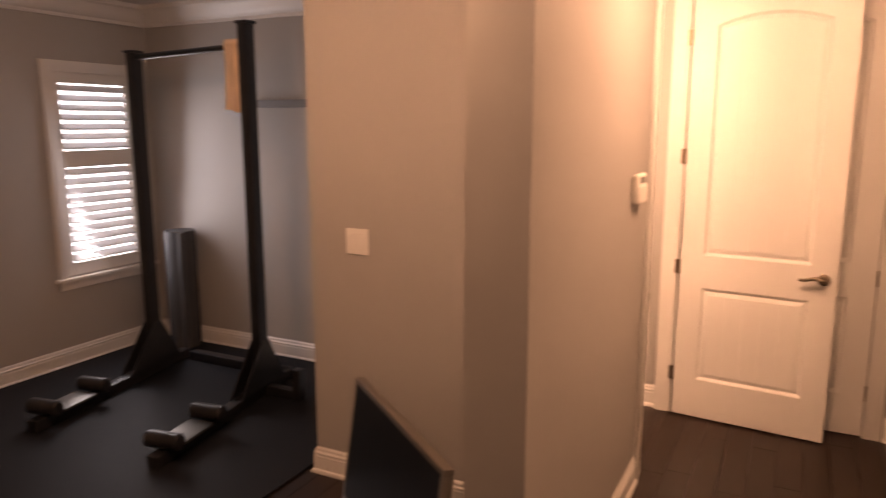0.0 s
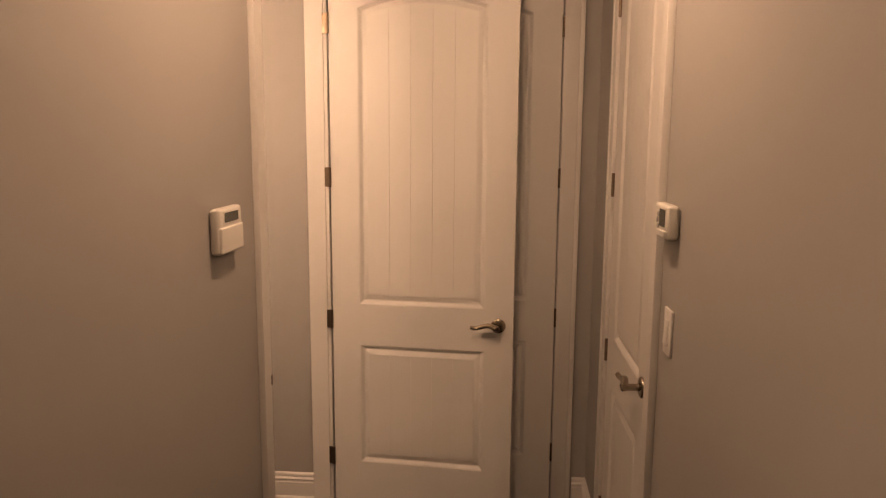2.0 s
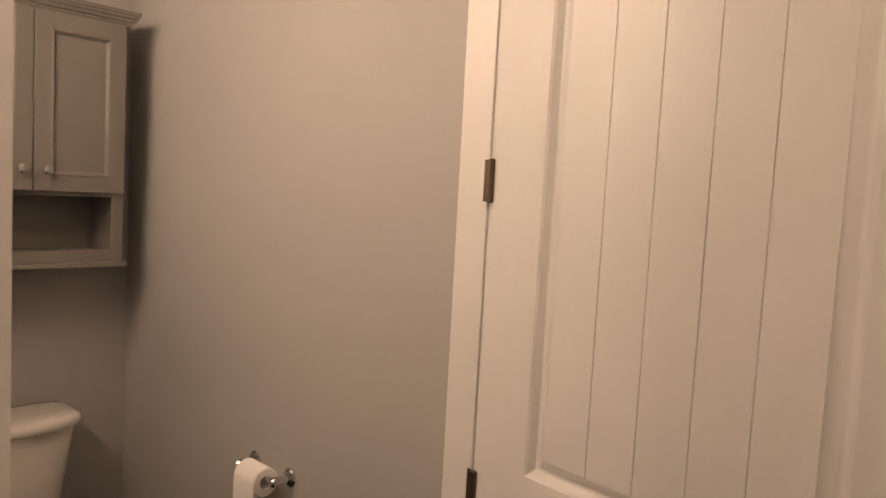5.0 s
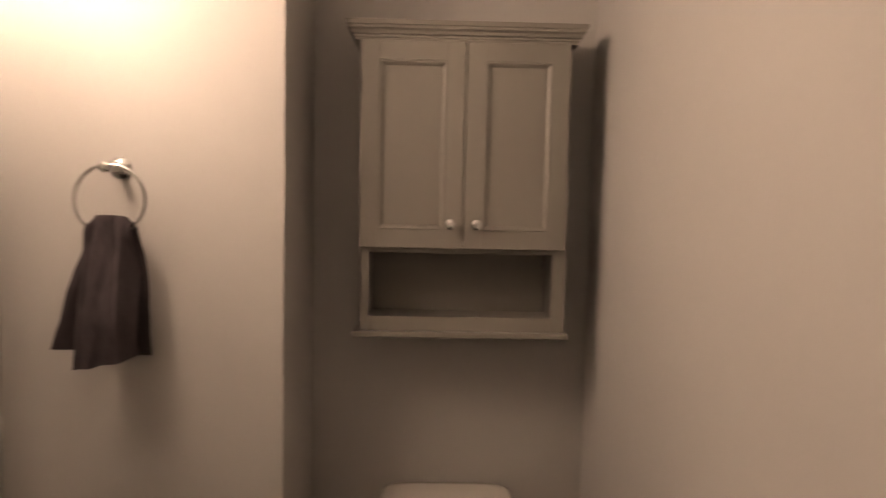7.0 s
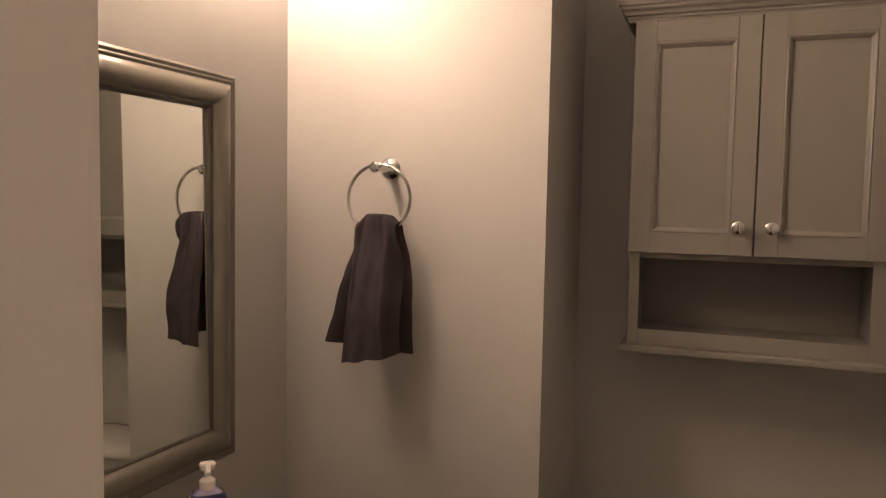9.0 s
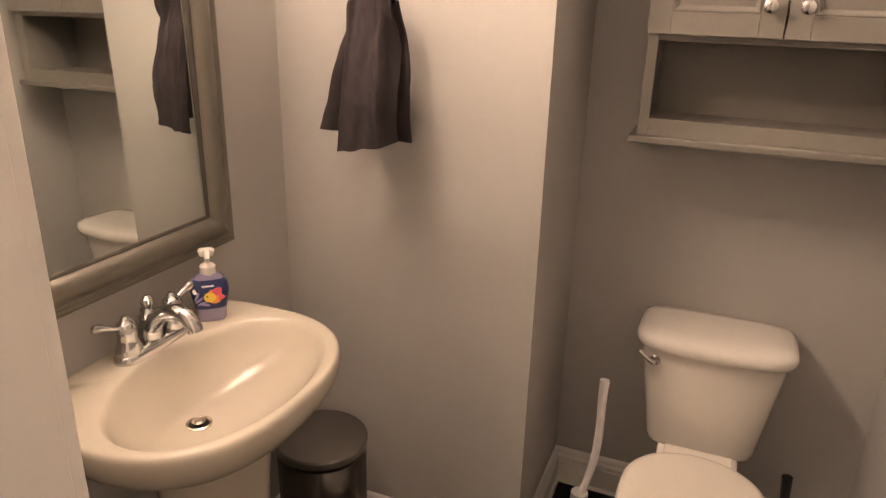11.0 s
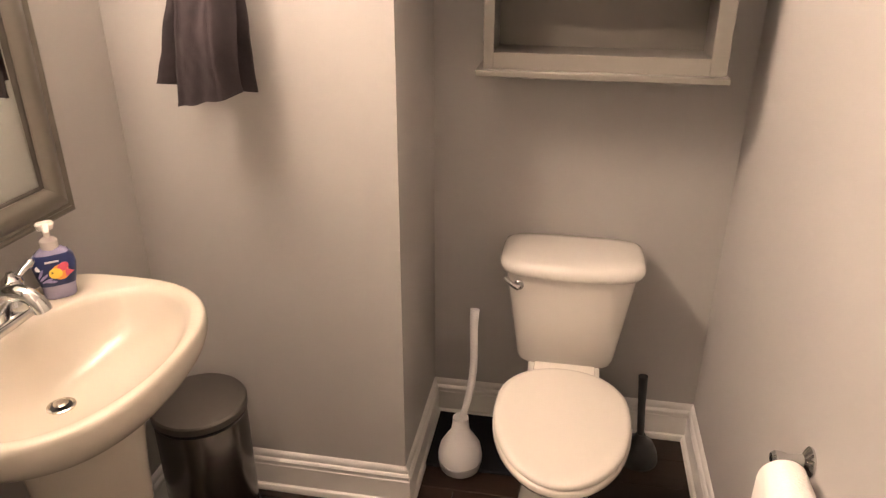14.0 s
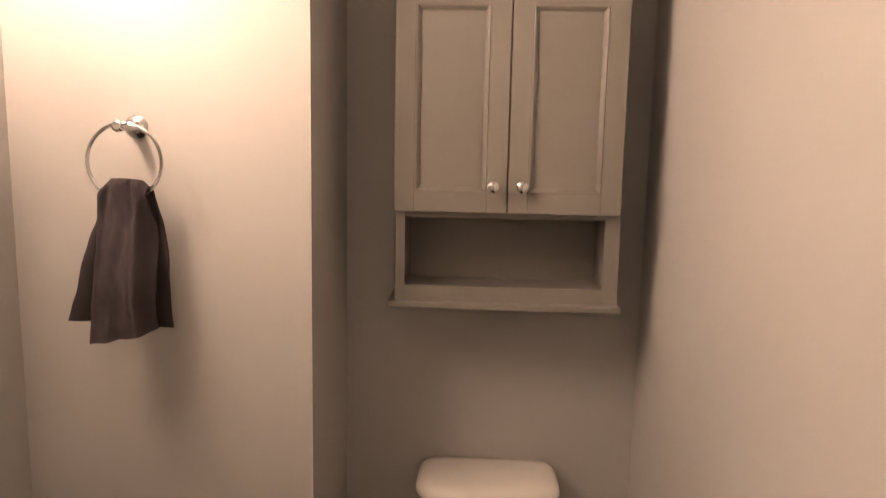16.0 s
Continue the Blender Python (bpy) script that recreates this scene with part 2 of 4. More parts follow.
def wall(name, lo, hi, label="smooth greige painted plaster wall"):
    return structure(name, box((lo[0], lo[1], lo[2] if len(lo) > 2 else 0.0), (hi[0], hi[1], hi[2] if len(hi) > 2 else CEIL)), M_WALL, label, "wall")


D_TOP = 2.46
PY = 0.05
JX = -0.079
wall("wall_hall_left", (-0.19, PY), (0.0, YM))
wall("wall_hall_left_2", (-0.125, YM), (0.0, 1.684))
wall("wall_hall_left_header", (-0.125, 1.684, D_TOP), (0.0, 2.60, CEIL))
wall("wall_hall_left_3", (JX, 2.60), (0.0, 2.81))
wall("wall_bath_mirror_side", (-1.44, A_Y), (-0.19, YM))
wall("wall_bath_stub", (-1.44, YM), (XS, YA))
wall("wall_alcove_side", (XB, 1.66), (-1.44, YA))
wall("wall_alcove_back", (XB - 0.11, 1.66), (XB, 2.75))
wall("wall_bath_right", (XB, YR), (JX, 2.75))
wall("wall_gym_back", (GX, GY), (XB - 0.11, GY + 0.12))
wall("wall_gym_window_south", (GX - 0.12, -4.0), (GX, 1.53))
wall("wall_gym_window_north", (GX - 0.12, 2.19), (GX, GY + 0.12))
wall("wall_gym_window_below", (GX - 0.12, 1.53, 0.0), (GX, 2.19, 0.65))
wall("wall_gym_window_above", (GX - 0.12, 1.53, 2.08), (GX, 2.19, CEIL))
wall("wall_loft_rear", (GX - 0.12, -4.12), (1.32, -4.0))
RD0, RD1 = 1.464, 2.190
wall("wall_hall_right", (HALL_W, -4.0), (1.32, RD0 - 0.02))
wall("wall_hall_right_header", (HALL_W, RD0 - 0.02, D_TOP), (1.32, RD1 + 0.02, CEIL))
wall("wall_hall_right_2", (HALL_W, RD1 + 0.02), (1.32, 2.81))
EY = 2.685
wall("wall_hall_end_left", (0.0, EY), (0.245, 2.81))
wall("wall_hall_end_right", (1.055, EY), (HALL_W, 2.81))
wall("wall_hall_end_header", (0.245, EY, D_TOP), (1.055, 2.81, CEIL))
wall("wall_closet_back", (0.245, 2.81), (1.055, 2.85))
wall("wall_side_closet_back", (1.32, RD0 - 0.1), (1.36, RD1 + 0.1))

BASE = [(0, 0), (0.027, 0), (0.027, 0.008), (0.022, 0.017), (0.015, 0.020), (0.015, 0.088), (0.0125, 0.091), (0.0125, 0.100), (0.0155, 0.104), (0.0125, 0.110),
        (0.008, 0.113), (0.0085, 0.121), (0.006, 0.128), (0.003, 0.132), (0, 0.135)]
CROWN = [(0, 0), (0.016, 0), (0.018, 0.022), (0.026, 0.026), (0.042, 0.040), (0.064, 0.066), (0.080, 0.104), (0.092, 0.112), (0.104, 0.120), (0.106, 0.150), (0, 0.150)]


def baseboard(a, b, inward, m0=-1.0, m1=-1.0):
    bm = sweep_profile(BASE, a, b, inward, None, m0, m1)
    return structure("baseboard", bm, M_TRIM, "white moulded baseboard with shoe strip", "baseboard", smooth=True)


baseboard((XB, YR), (JX, YR), (0, -1), -1, 0)
baseboard((XB, YA), (XB, YR), (1, 0))
baseboard((XB, YA), (XS, YA), (0, 1), -1, 1)
baseboard((XS, YM), (XS, YA), (1, 0), -1, 1)
baseboard((XS, YM), (-0.125, YM), (0, 1))
baseboard((-0.125, YM), (-0.125, 1.60), (-1, 0), -1, 0)
baseboard((0, PY), (0, 1.605), (1, 0), 1, 0)
baseboard((-0.19, PY), (0, PY), (0, -1), 1, 1)
baseboard((-0.19, PY), (-0.19, A_Y), (-1, 0), 1, -1)
baseboard((-1.44, A_Y), (-0.19, A_Y), (0, -1), 1, -1)
baseboard((-1.44, A_Y), (-1.44, 1.66), (-1, 0), 1, -1)
baseboard((XB - 0.11, 1.66), (-1.44, 1.66), (0, -1), 1, -1)
baseboard((XB - 0.11, 1.66), (XB - 0.11, GY), (-1, 0), 1, -1)
baseboard((GX, GY), (XB - 0.11, GY), (0, -1))
baseboard((GX, -4), (GX, GY), (1, 0))
baseboard((GX, -4), (HALL_W, -4), (0, 1))
baseboard((HALL_W, -4), (HALL_W, RD0 - 0.085), (-1, 0), -1, 0)
baseboard((HALL_W, 2.275), (HALL_W, EY), (-1, 0), 0, -1)
baseboard((1.135, EY), (HALL_W, EY), (0, -1), 0, -1)


def crown(a, b, inward, m0=-1.0, m1=-1.0):
    bm = sweep_profile([(o, u + CEIL - 0.150) for o, u in CROWN], a, b, inward, None, m0, m1)
    return structure("crown_moulding", bm, M_TRIM, "white crown moulding along the ceiling", "trim", smooth=True)


crown((GX, GY), (XB - 0.11, GY), (0, -1))
crown((GX, -4), (GX, GY), (1, 0))
crown((-1.44, A_Y), (-0.19, A_Y), (0, -1), 1, -1)
crown((-1.44, A_Y), (-1.44, 1.66), (-1, 0), 1, -1)
crown((XB - 0.11, 1.66), (-1.44, 1.66), (0, -1), 1, -1)
crown((XB - 0.11, 1.66), (XB - 0.11, GY), (-1, 0), 1, -1)

# outside ground
structure("ground", box((-60, -60, -3.3), (60, 60, -3.2)), node_mat("lawn", (0.06, 0.08, 0.035), 0.9, vary=0.3, scale=0.5), "grass ground outside below the window", "ground")


# ---- doors, casings ----
def casing_set(name, axis, face, out, a, b, top, w=0.083, legs=(True, True)):
    """A door casing on the wall plane axis=face, opening a..b; out: +1 or -1, the side that it stands proud of."""
    e = thing(name, "white painted door casing with stepped edge", "door casing", kind="structure")
    t0, t1 = sorted((face, face + out * 0.016)), sorted((face, face + out * 0.021))

    def add(n, u0, u1, z0, z1, t):
        lo = (t[0], u0, z0) if axis == "x" else (u0, t[0], z0)
        hi = (t[1], u1, z1) if axis == "x" else (u1, t[1], z1)
        part(n, box(lo, hi, 0.0025, 2), M_TRIM, e)
    if legs[0]:
        add("leg", a - w + 0.020, a + 0.004, 0, top + 0.0, t0)
        add("back_band", a - w, a - w + 0.020, 0, top + w - 0.020, t1)
    if legs[1]:
        add("leg", b - 0.004, b + w - 0.020, 0, top + 0.0, t0)
        add("back_band", b + w - 0.020, b + w, 0, top + w - 0.020, t1)
    add("head", a - w + 0.020, b + w - 0.020, top, top + w - 0.020, t0)
    add("head_band", a - w, b + w, top + w - 0.020, top + w, t1)
    return e


def jamb_set(name, axis, lo_t, hi_t, a, b, top, far_lo=None):
    e = thing(name, "white painted door jamb lining the opening", "door jamb", kind="structure")

    def add(n, u0, u1, z0, z1, p0, p1):
        lo = (p0, u0, z0) if axis == "x" else (u0, p0, z0)
        hi = (p1, u1, z1) if axis == "x" else (u1, p1, z1)
        part(n, box(lo, hi, 0.0015, 1), M_TRIM, e)
    add("side_jamb", a - 0.020, a, 0, top + 0.02, lo_t, hi_t)
    add("side_jamb", b, b + 0.026, 0, top + 0.02, lo_t if far_lo is None else far_lo, hi_t)
    add("head_jamb", a, b, top, top + 0.02, lo_t, hi_t)
    return e


BJ0, BJ1 = 1.7035, 2.574
jamb_set("bath_door_jamb", "x", -0.126, 0.001, BJ0, BJ1, D_TOP - 0.02, far_lo=JX - 0.001)
casing_set("bath_door_casing", "x", 0.0, 1, BJ0, BJ1 + 0.01, D_TOP - 0.016)
casing_set("bath_inner_casing", "x", -0.125, -1, BJ0 - 0.008, BJ1, D_TOP - 0.016, legs=(True, False))
casing_set("side_door_casing", "x", HALL_W, -1, RD0, RD1, D_TOP - 0.016)
jamb_set("side_door_jamb", "x", HALL_W - 0.001, 1.321, RD0, RD1 - 0.004, D_TOP - 0.02)
casing_set("closet_door_casing", "y", EY, -1, 0.265, 1.042, D_TOP - 0.016)
jamb_set("closet_door_jamb", "y", EY - 0.001, 2.811, 0.265, 1.036, D_TOP - 0.02)

strike = thing("strike_plate", "dark bronze strike plate on the door jamb", "strike plate", (0.0, BJ0, 0.915))
part("plate", box((-0.045, -0.001, -0.03), (0.0, 0.0015, 0.03), 0.0005, 1), M_STRIKE, strike)
part("lip", box((-0.002, -0.006, -0.017), (0.019, 0.003, 0.017), 0.0015, 2), M_STRIKE, strike)


def outline(x0, x1, z0, z1, rise, inset, n=14):
    """Panel outline, counter-clockwise from the lower left corner; the top is an arch of that rise."""
    xc, hw = (x0 + x1) / 2, (x1 - x0) / 2
    p = [(x0 + inset, z0 + inset), (x1 - inset, z0 + inset)]
    for i in range(n + 1):
        x = x1 - inset - (x1 - x0 - 2 * inset) * i / n
        p.append((x, z1 - inset + rise * (1 - ((x - xc) / hw) ** 2)))
    return p


def panel(parent, x0, x1, z0, z1, rise, boards):
    prof = [(0.0, 0.0), (0.002, 0.0015), (0.005, 0.0025), (0.015, 0.0135), (0.018, 0.0145), (0.022, 0.0140), (0.040, 0.0045), (0.042, 0.0040)]
    rings = [[(x, d, z) for x, z in outline(x0, x1, z0, z1, rise, i)] for i, d in prof]
    m = part("panel_moulding", loft(rings, False, False), M_DOOR, parent, angle=20)
    i = 0.042
    a, b = x0 + i, x1 - i
    w = (b - a) / boards
    xc, hw = (x0 + x1) / 2, (x1 - x0) / 2
    for k in range(boards):
        u0, u1 = a + k * w + (0.0009 if k else 0), a + (k + 1) * w - (0.0009 if k < boards - 1 else 0)
        pts = [(u0, z0 + i), (u1, z0 + i)]
        for j in range(5):
            x = u1 + (u0 - u1) * j / 4
            pts.append((x, z1 - i + rise * (1 - ((x - xc) / hw) ** 2)))
        bm = extrude_poly(pts, 0.0028, 0.0056, "y")
        part("plank", bm, M_DOOR, parent, smooth=False)
    part("panel_backing", extrude_poly(outline(x0, x1, z0, z1, rise, 0.040), 0.0056, 0.0150, "y"), M_DOOR, parent, smooth=False)


def lever_set(parent, x, z, y0, toward, name="lever_handle"):
    """A rosette, a neck and a waved lever; toward: -1 or +1 along the door's width; y0 the face, minus y is outwards."""
    rot = Matrix.Rotation(radians(90), 4, "X")
    h = part(name, lathe([(0.0315, 0), (0.0325, 0.003), (0.031, 0.007), (0.026, 0.010), (0.015, 0.012)], 28, (x, y0, z), rot), M_LEVER, parent, "satin nickel lever handle")
    part("neck", lathe([(0.0125, 0.010), (0.0105, 0.02), (0.0105, 0.045), (0.013, 0.050), (0.013, 0.060), (0.009, 0.064)], 20, (x, y0, z), rot), M_LEVER, h)
    pts, rad = [], []
    for i in range(12):
        s = i / 11
        pts.append((x + toward * (0.004 + 0.112 * s), y0 - 0.054 + 0.010 * math.sin(s * 3.1), z + 0.008 * math.sin(s * 5.6) + 0.006 * s))
        rad.append(0.0125 - 0.0045 * s)
    part("lever", tube(pts, rad, 12), M_LEVER, h)


def door(name, label, w, h, at, rz, hinge_left=True, backset=0.065, hinges=(0.25, 0.90, 1.538, 2.19), back_lever=False, lever_z=0.915, leaf_w=0.018):
    e = thing(name, label, "door", at, rz)
    x0, x1 = 0.127, w - 0.127
    zb, zl0, zl1, zt, rise = 0.230, 0.786, 0.976, 2.250, 0.055
    leaf = part("leaf", box((0, 0.0150, 0), (w, 0.036, h), 0.0008, 1), M_DOOR, e, smooth=False)
    bm = box((0, 0, 0), (x0, 0.0155, h), 0.0, 1)
    part("stile", bm, M_DOOR, e, smooth=False)
    part("stile", box((x1, 0, 0), (w, 0.0155, h), 0.0, 1), M_DOOR, e, smooth=False)
    part("bottom_rail", box((x0, 0, 0), (x1, 0.0155, zb), 0.0, 1), M_DOOR, e, smooth=False)
    part("lock_rail", box((x0, 0, zl0), (x1, 0.0155, zl1), 0.0, 1), M_DOOR, e, smooth=False)
    arch = outline(x0, x1, zl1, zt, rise, 0.0)[2:]
    part("top_rail", extrude_poly([(x1, h), (x0, h)] + arch[::-1], 0.0, 0.0155, "y"), M_DOOR, e, smooth=False)
    panel(e, x0, x1, zb, zl0, 0.0, 5)
    panel(e, x0, x1, zl1, zt, rise, 5)
    hx = 0.0 if hinge_left else w
    s = 1 if hinge_left else -1
    for z in hinges:
        hg = part("hinge", box((min(hx - s * leaf_w, hx + s * 0.001), -0.0012, z - 0.042), (max(hx - s * leaf_w, hx + s * 0.001), 0.003, z + 0.042), 0.001, 1), M_HINGE, e, "dark bronze hinge")
        part("knuckle", lathe([(0.004, -0.044), (0.0062, -0.042), (0.0062, 0.042), (0.004, 0.044)], 12, (hx - s * 0.004, -0.0045, z)), M_HINGE, hg)
    lx = w - backset if hinge_left else backset
    lever_set(e, lx, lever_z - at[2], 0.0, -s)
    if back_lever:
        rot = Matrix.Rotation(radians(-90), 4, "X")
        k = part("rear_lever_handle", lathe([(0.0315, 0), (0.031, 0.007), (0.015, 0.012), (0.0105, 0.02), (0.0105, 0.06)], 24, (lx, 0.034, 0.915 - at[2]), rot), M_LEVER, e, "satin nickel lever handle")
        part("lever", tube([(lx, 0.088, 0.915 - at[2]), (lx - s * 0.06, 0.090, 0.918 - at[2]), (lx - s * 0.11, 0.084, 0.912 - at[2])], [0.009, 0.008, 0.006], 12), M_LEVER, k)
        part("latch_plate", box((w - 0.0005, 0.006, 0.87), (w + 0.0012, 0.028, 0.945), 0.0004, 1), M_HINGE, e)
    return e


door("bath_door", "white two panel arched plank door standing open", 0.812, 2.43, (0.030, 2.556, 0.010), -5.5, back_lever=True, leaf_w=0.028)
door("side_door", "closed narrow white two panel arched door", 0.711, 2.43, (HALL_W - 0.004, RD1 - 0.010, 0.010), -90, lever_z=0.985)
door("closet_door", "closed white two panel arched closet door", 0.762, 2.43, (0.269, EY - 0.006, 0.010), 0, hinge_left=False)


# ---- hall fittings ----
def wall_frame(at, normal):
    """Local axes on a wall: x along, y out of the wall, z up."""
    n = Vector((*normal, 0))
    m = Matrix.Identity(4)
    xx = Vector((n.y, -n.x, 0))
    m.col[0], m.col[1] = (*xx, 0), (*n, 0)
    m.translation = Vector(at)
    return m


def placed(name, label, category, at, normal, group=""):
    e = thing(name, label, category, group=group)
    e.matrix_world = wall_frame(at, normal)
    return e


alarm = placed("alarm_keypad", "off-white alarm keypad with dark display on wall", "keypad", (0, 1.349, 1.463), (1, 0))
part("back_plate", box((-0.074, 0, -0.052), (0.074, 0.010, 0.052), 0.003, 2), M_ALMOND, alarm)
part("body", box((-0.084, 0.004, -0.062), (0.084, 0.031, 0.062), 0.012, 4), M_ALMOND, alarm)
part("flap", box((-0.081, 0.022, -0.060), (0.081, 0.036, 0.012), 0.0068, 4), M_ALMOND, alarm)
part("display_bezel", box((-0.056, 0.0285, 0.018), (0.056, 0.0325, 0.054), 0.002, 2), M_ALMOND, alarm)
part("display", box((-0.050, 0.0320, 0.023), (0.050, 0.0335, 0.049), 0.0005, 1), M_LCD, alarm, "dark grey green display")
part("led", box((0.064, 0.0285, 0.038), (0.070, 0.0315, 0.042), 0.0008, 1), M_GREYP, alarm)

therm = placed("thermostat", "white wall thermostat with square display", "thermostat", (HALL_W, 1.288, 1.510), (-1, 0))
part("back_plate", box((-0.060, 0, -0.034), (0.060, 0.010, 0.034), 0.003, 2), M_ALMOND, therm)
part("body", box((-0.070, 0.004, -0.043), (0.070, 0.034, 0.043), 0.012, 4), M_ALMOND, therm)
part("display_bezel", box((-0.062, 0.0325, -0.018), (0.008, 0.0362, 0.036), 0.002, 2), M_ALMOND, therm)
part("display", box((-0.057, 0.0355, -0.012), (0.003, 0.0372, 0.031), 0.001, 1), M_LCD, therm, "dark square display")
for bx, dz in ((0.020, 0.016), (0.030, 0.000), (0.020, -0.014)):
    part("button", lathe([(0.007, 0), (0.007, 0.003), (0.004, 0.0045)], 14, (bx, 0.0335, dz), Matrix.Rotation(radians(-90), 4, "X")), M_GREYP, therm)
part("slider", box((-0.066, 0.0325, -0.036), (0.012, 0.041, -0.021), 0.003, 3), M_WHITE, therm)


def rocker_switch(name, at, normal, gangs=1):
    kind = "white rocker light switch on the wall" if gangs == 1 else "white double rocker light switch on the wall"
    e = placed(name, kind, "light switch", at, normal)
    hw = 0.037 + 0.023 * (gangs - 1)
    part("cover_plate", box((-hw, 0, -0.060), (hw, 0.007, 0.060), 0.003, 2), M_WHITE, e)
    for g in range(gangs):
        x = 0.046 * (g - (gangs - 1) / 2)
        tilt = Matrix.Translation((x, 0, 0)) @ Matrix.Rotation(radians(4 if g == 0 else -4), 4, "X")
        part("rocker_frame", box((x - 0.0185, 0.006, -0.035), (x + 0.0185, 0.0078, 0.035), 0.001, 1), M_ALMOND, e)
        part("rocker", box((-0.0165, 0.005, -0.033), (0.0165, 0.0115, 0.033), 0.002, 2, m=tilt), M_WHITE, e)
        for z in (-0.050, 0.050):
            part("screw", lathe([(0.003, 0), (0.003, 0.0075), (0.002, 0.008)], 10, (x, 0, z), Matrix.Rotation(radians(-90), 4, "X")), M_ALMOND, e)
    return e


rocker_switch("light_switch", (HALL_W, 1.273, 1.225), (-1, 0))
rocker_switch("light_switch", (-1.175, A_Y, 1.197), (0, -1), gangs=2)

can = thing("ceiling_light", "unseen flush ceiling light with white ring and glass dome", "ceiling light", (0.60, 1.10, CEIL), group="flush ceiling lights")
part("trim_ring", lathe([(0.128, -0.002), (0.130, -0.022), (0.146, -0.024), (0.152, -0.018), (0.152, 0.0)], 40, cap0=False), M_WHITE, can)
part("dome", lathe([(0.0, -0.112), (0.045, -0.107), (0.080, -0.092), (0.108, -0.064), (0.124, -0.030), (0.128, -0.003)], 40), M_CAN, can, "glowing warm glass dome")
# two unseen copies added as fill light for the loft and partition walls
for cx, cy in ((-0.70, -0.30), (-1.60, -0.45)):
    fill = copy_thing(can, pose(cx, cy, CEIL))
    for ch in fill.children:
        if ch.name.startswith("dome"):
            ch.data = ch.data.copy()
            ch.data.materials[0] = M_CAN_FILL

# ---- bathroom ----
vl = thing("vanity_light", "chrome vanity light with three glowing glass shades", "wall lamp", (-0.745, YM, 2.14))
part("back_plate", box((-0.15, 0, -0.055), (0.15, 0.018, 0.055), 0.006, 3), M_CHROME, vl)
part("stem", tube([(0, 0.016, 0), (0, 0.075, 0)], 0.011, 14), M_CHROME, vl)
part("bar", box((-0.36, 0.066, -0.020), (0.36, 0.104, 0.004), 0.004, 2), M_CHROME, vl)
for dx in (-0.27, 0.0, 0.27):
    sh = part("shade", lathe([(0.030, 0.012), (0.045, 0.030), (0.056, 0.070), (0.062, 0.120), (0.060, 0.120), (0.0, 0.105)], 28, (dx, 0.085, 0.0), cap0=True), M_LAMP, vl, "glowing frosted glass shade")
    part("cup", lathe([(0.018, 0.003), (0.033, 0.008), (0.034, 0.018), (0.030, 0.020)], 24, (dx, 0.085, 0.0)), M_CHROME, sh)

# mirror
MX0, MX1, MZ0, MZ1 = -1.063, -0.345, 0.990, 1.843
mir = thing("wall_mirror", "rectangular mirror in a pewter grey moulded frame", "mirror", (MX0, YM + 0.028, 0), -2.1)
MW = MX1 - MX0
FRP = [(0.0, 0.0), (0.0, 0.018), (0.006, 0.022), (0.012, 0.020), (0.016, 0.024), (0.022, 0.022), (0.030, 0.030), (0.050, 0.034), (0.064, 0.028), (0.068, 0.020), (0.071, 0.018), (0.071, 0.0)]


def frame_ring(i, d):
    return [(i, d, MZ0 + i), (MW - i, d, MZ0 + i), (MW - i, d, MZ1 - i), (i, d, MZ1 - i)]


cor = [frame_ring(i, d) for i, d in FRP]
for k in range(4):
    rings = [[c[k] for c in cor], [c[(k + 1) % 4] for c in cor]]
    part("frame_rail", loft(rings, True, True), M_FRAME, mir, angle=50)
LIP = [(0.0712, 0.001), (0.0712, 0.0165), (0.0735, 0.0165), (0.0800, 0.0095), (0.0800, 0.001)]
lip = [frame_ring(i, d) for i, d in LIP]
for k in range(4):
    part("inner_lip", loft([[c[k] for c in lip], [c[(k + 1) % 4] for c in lip]], True, True), M_LIP, mir, "dark pewter inner lip", angle=50)
glass_tilt = Matrix.Translation((0, 0.006, (MZ0 + MZ1) / 2)) @ Matrix.Rotation(radians(0.6), 4, "X")
HG = (MZ1 - MZ0) / 2 - 0.078
part("mirror_glass", box((0.078, -0.002, -HG), (MW - 0.078, 0.002, HG), m=glass_tilt), M_MIRROR, mir, "silvered mirror glass", smooth=False)

# cabinet over the toilet
CL, CR = 1.939, 2.508
CM = 2.224
cab = thing("wall_cabinet", "taupe painted wall cabinet, two doors above open shelf", "cabinet", (XB, 0, 0))
T = 0.018
part("side_panel", box((0, CL - 0.002, 1.222), (0.205, CL + T, 2.020), 0.0015, 1), M_CAB, cab)
part("side_panel", box((0, CR - T, 1.222), (0.205, CR + 0.004, 2.020), 0.0015, 1), M_CAB, cab)
part("back_panel", box((0, CL + T, 1.225), (0.008, CR - T, 2.020)), M_CAB, cab)
part("top_panel", box((0, CL + T, 2.002), (0.205, CR - T, 2.020)), M_CAB, cab)
part("middle_shelf", box((0.008, CL + T, 1.447), (0.203, CR - T, 1.465)), M_CAB, cab)
part("niche_floor", box((0.008, CL + T, 1.225), (0.203, CR - T, 1.250)), M_CAB, cab)
part("face_frame", box((0.2052, CL, 1.223), (0.2132, CL + 0.025, 1.462), 0.001, 1), M_CAB, cab)
part("face_frame", box((0.2052, CR - 0.031, 1.223), (0.2132, CR + 0.008, 1.462), 0.001, 1), M_CAB, cab)
part("face_rail", box((0.2052, CL + 0.025, 1.223), (0.2132, CR - 0.031, 1.263), 0.001, 1), M_CAB, cab)
part("face_rail", box((0.2052, CL + 0.025, 1.443), (0.2132, CR - 0.031, 1.462), 0.001, 1), M_CAB, cab)
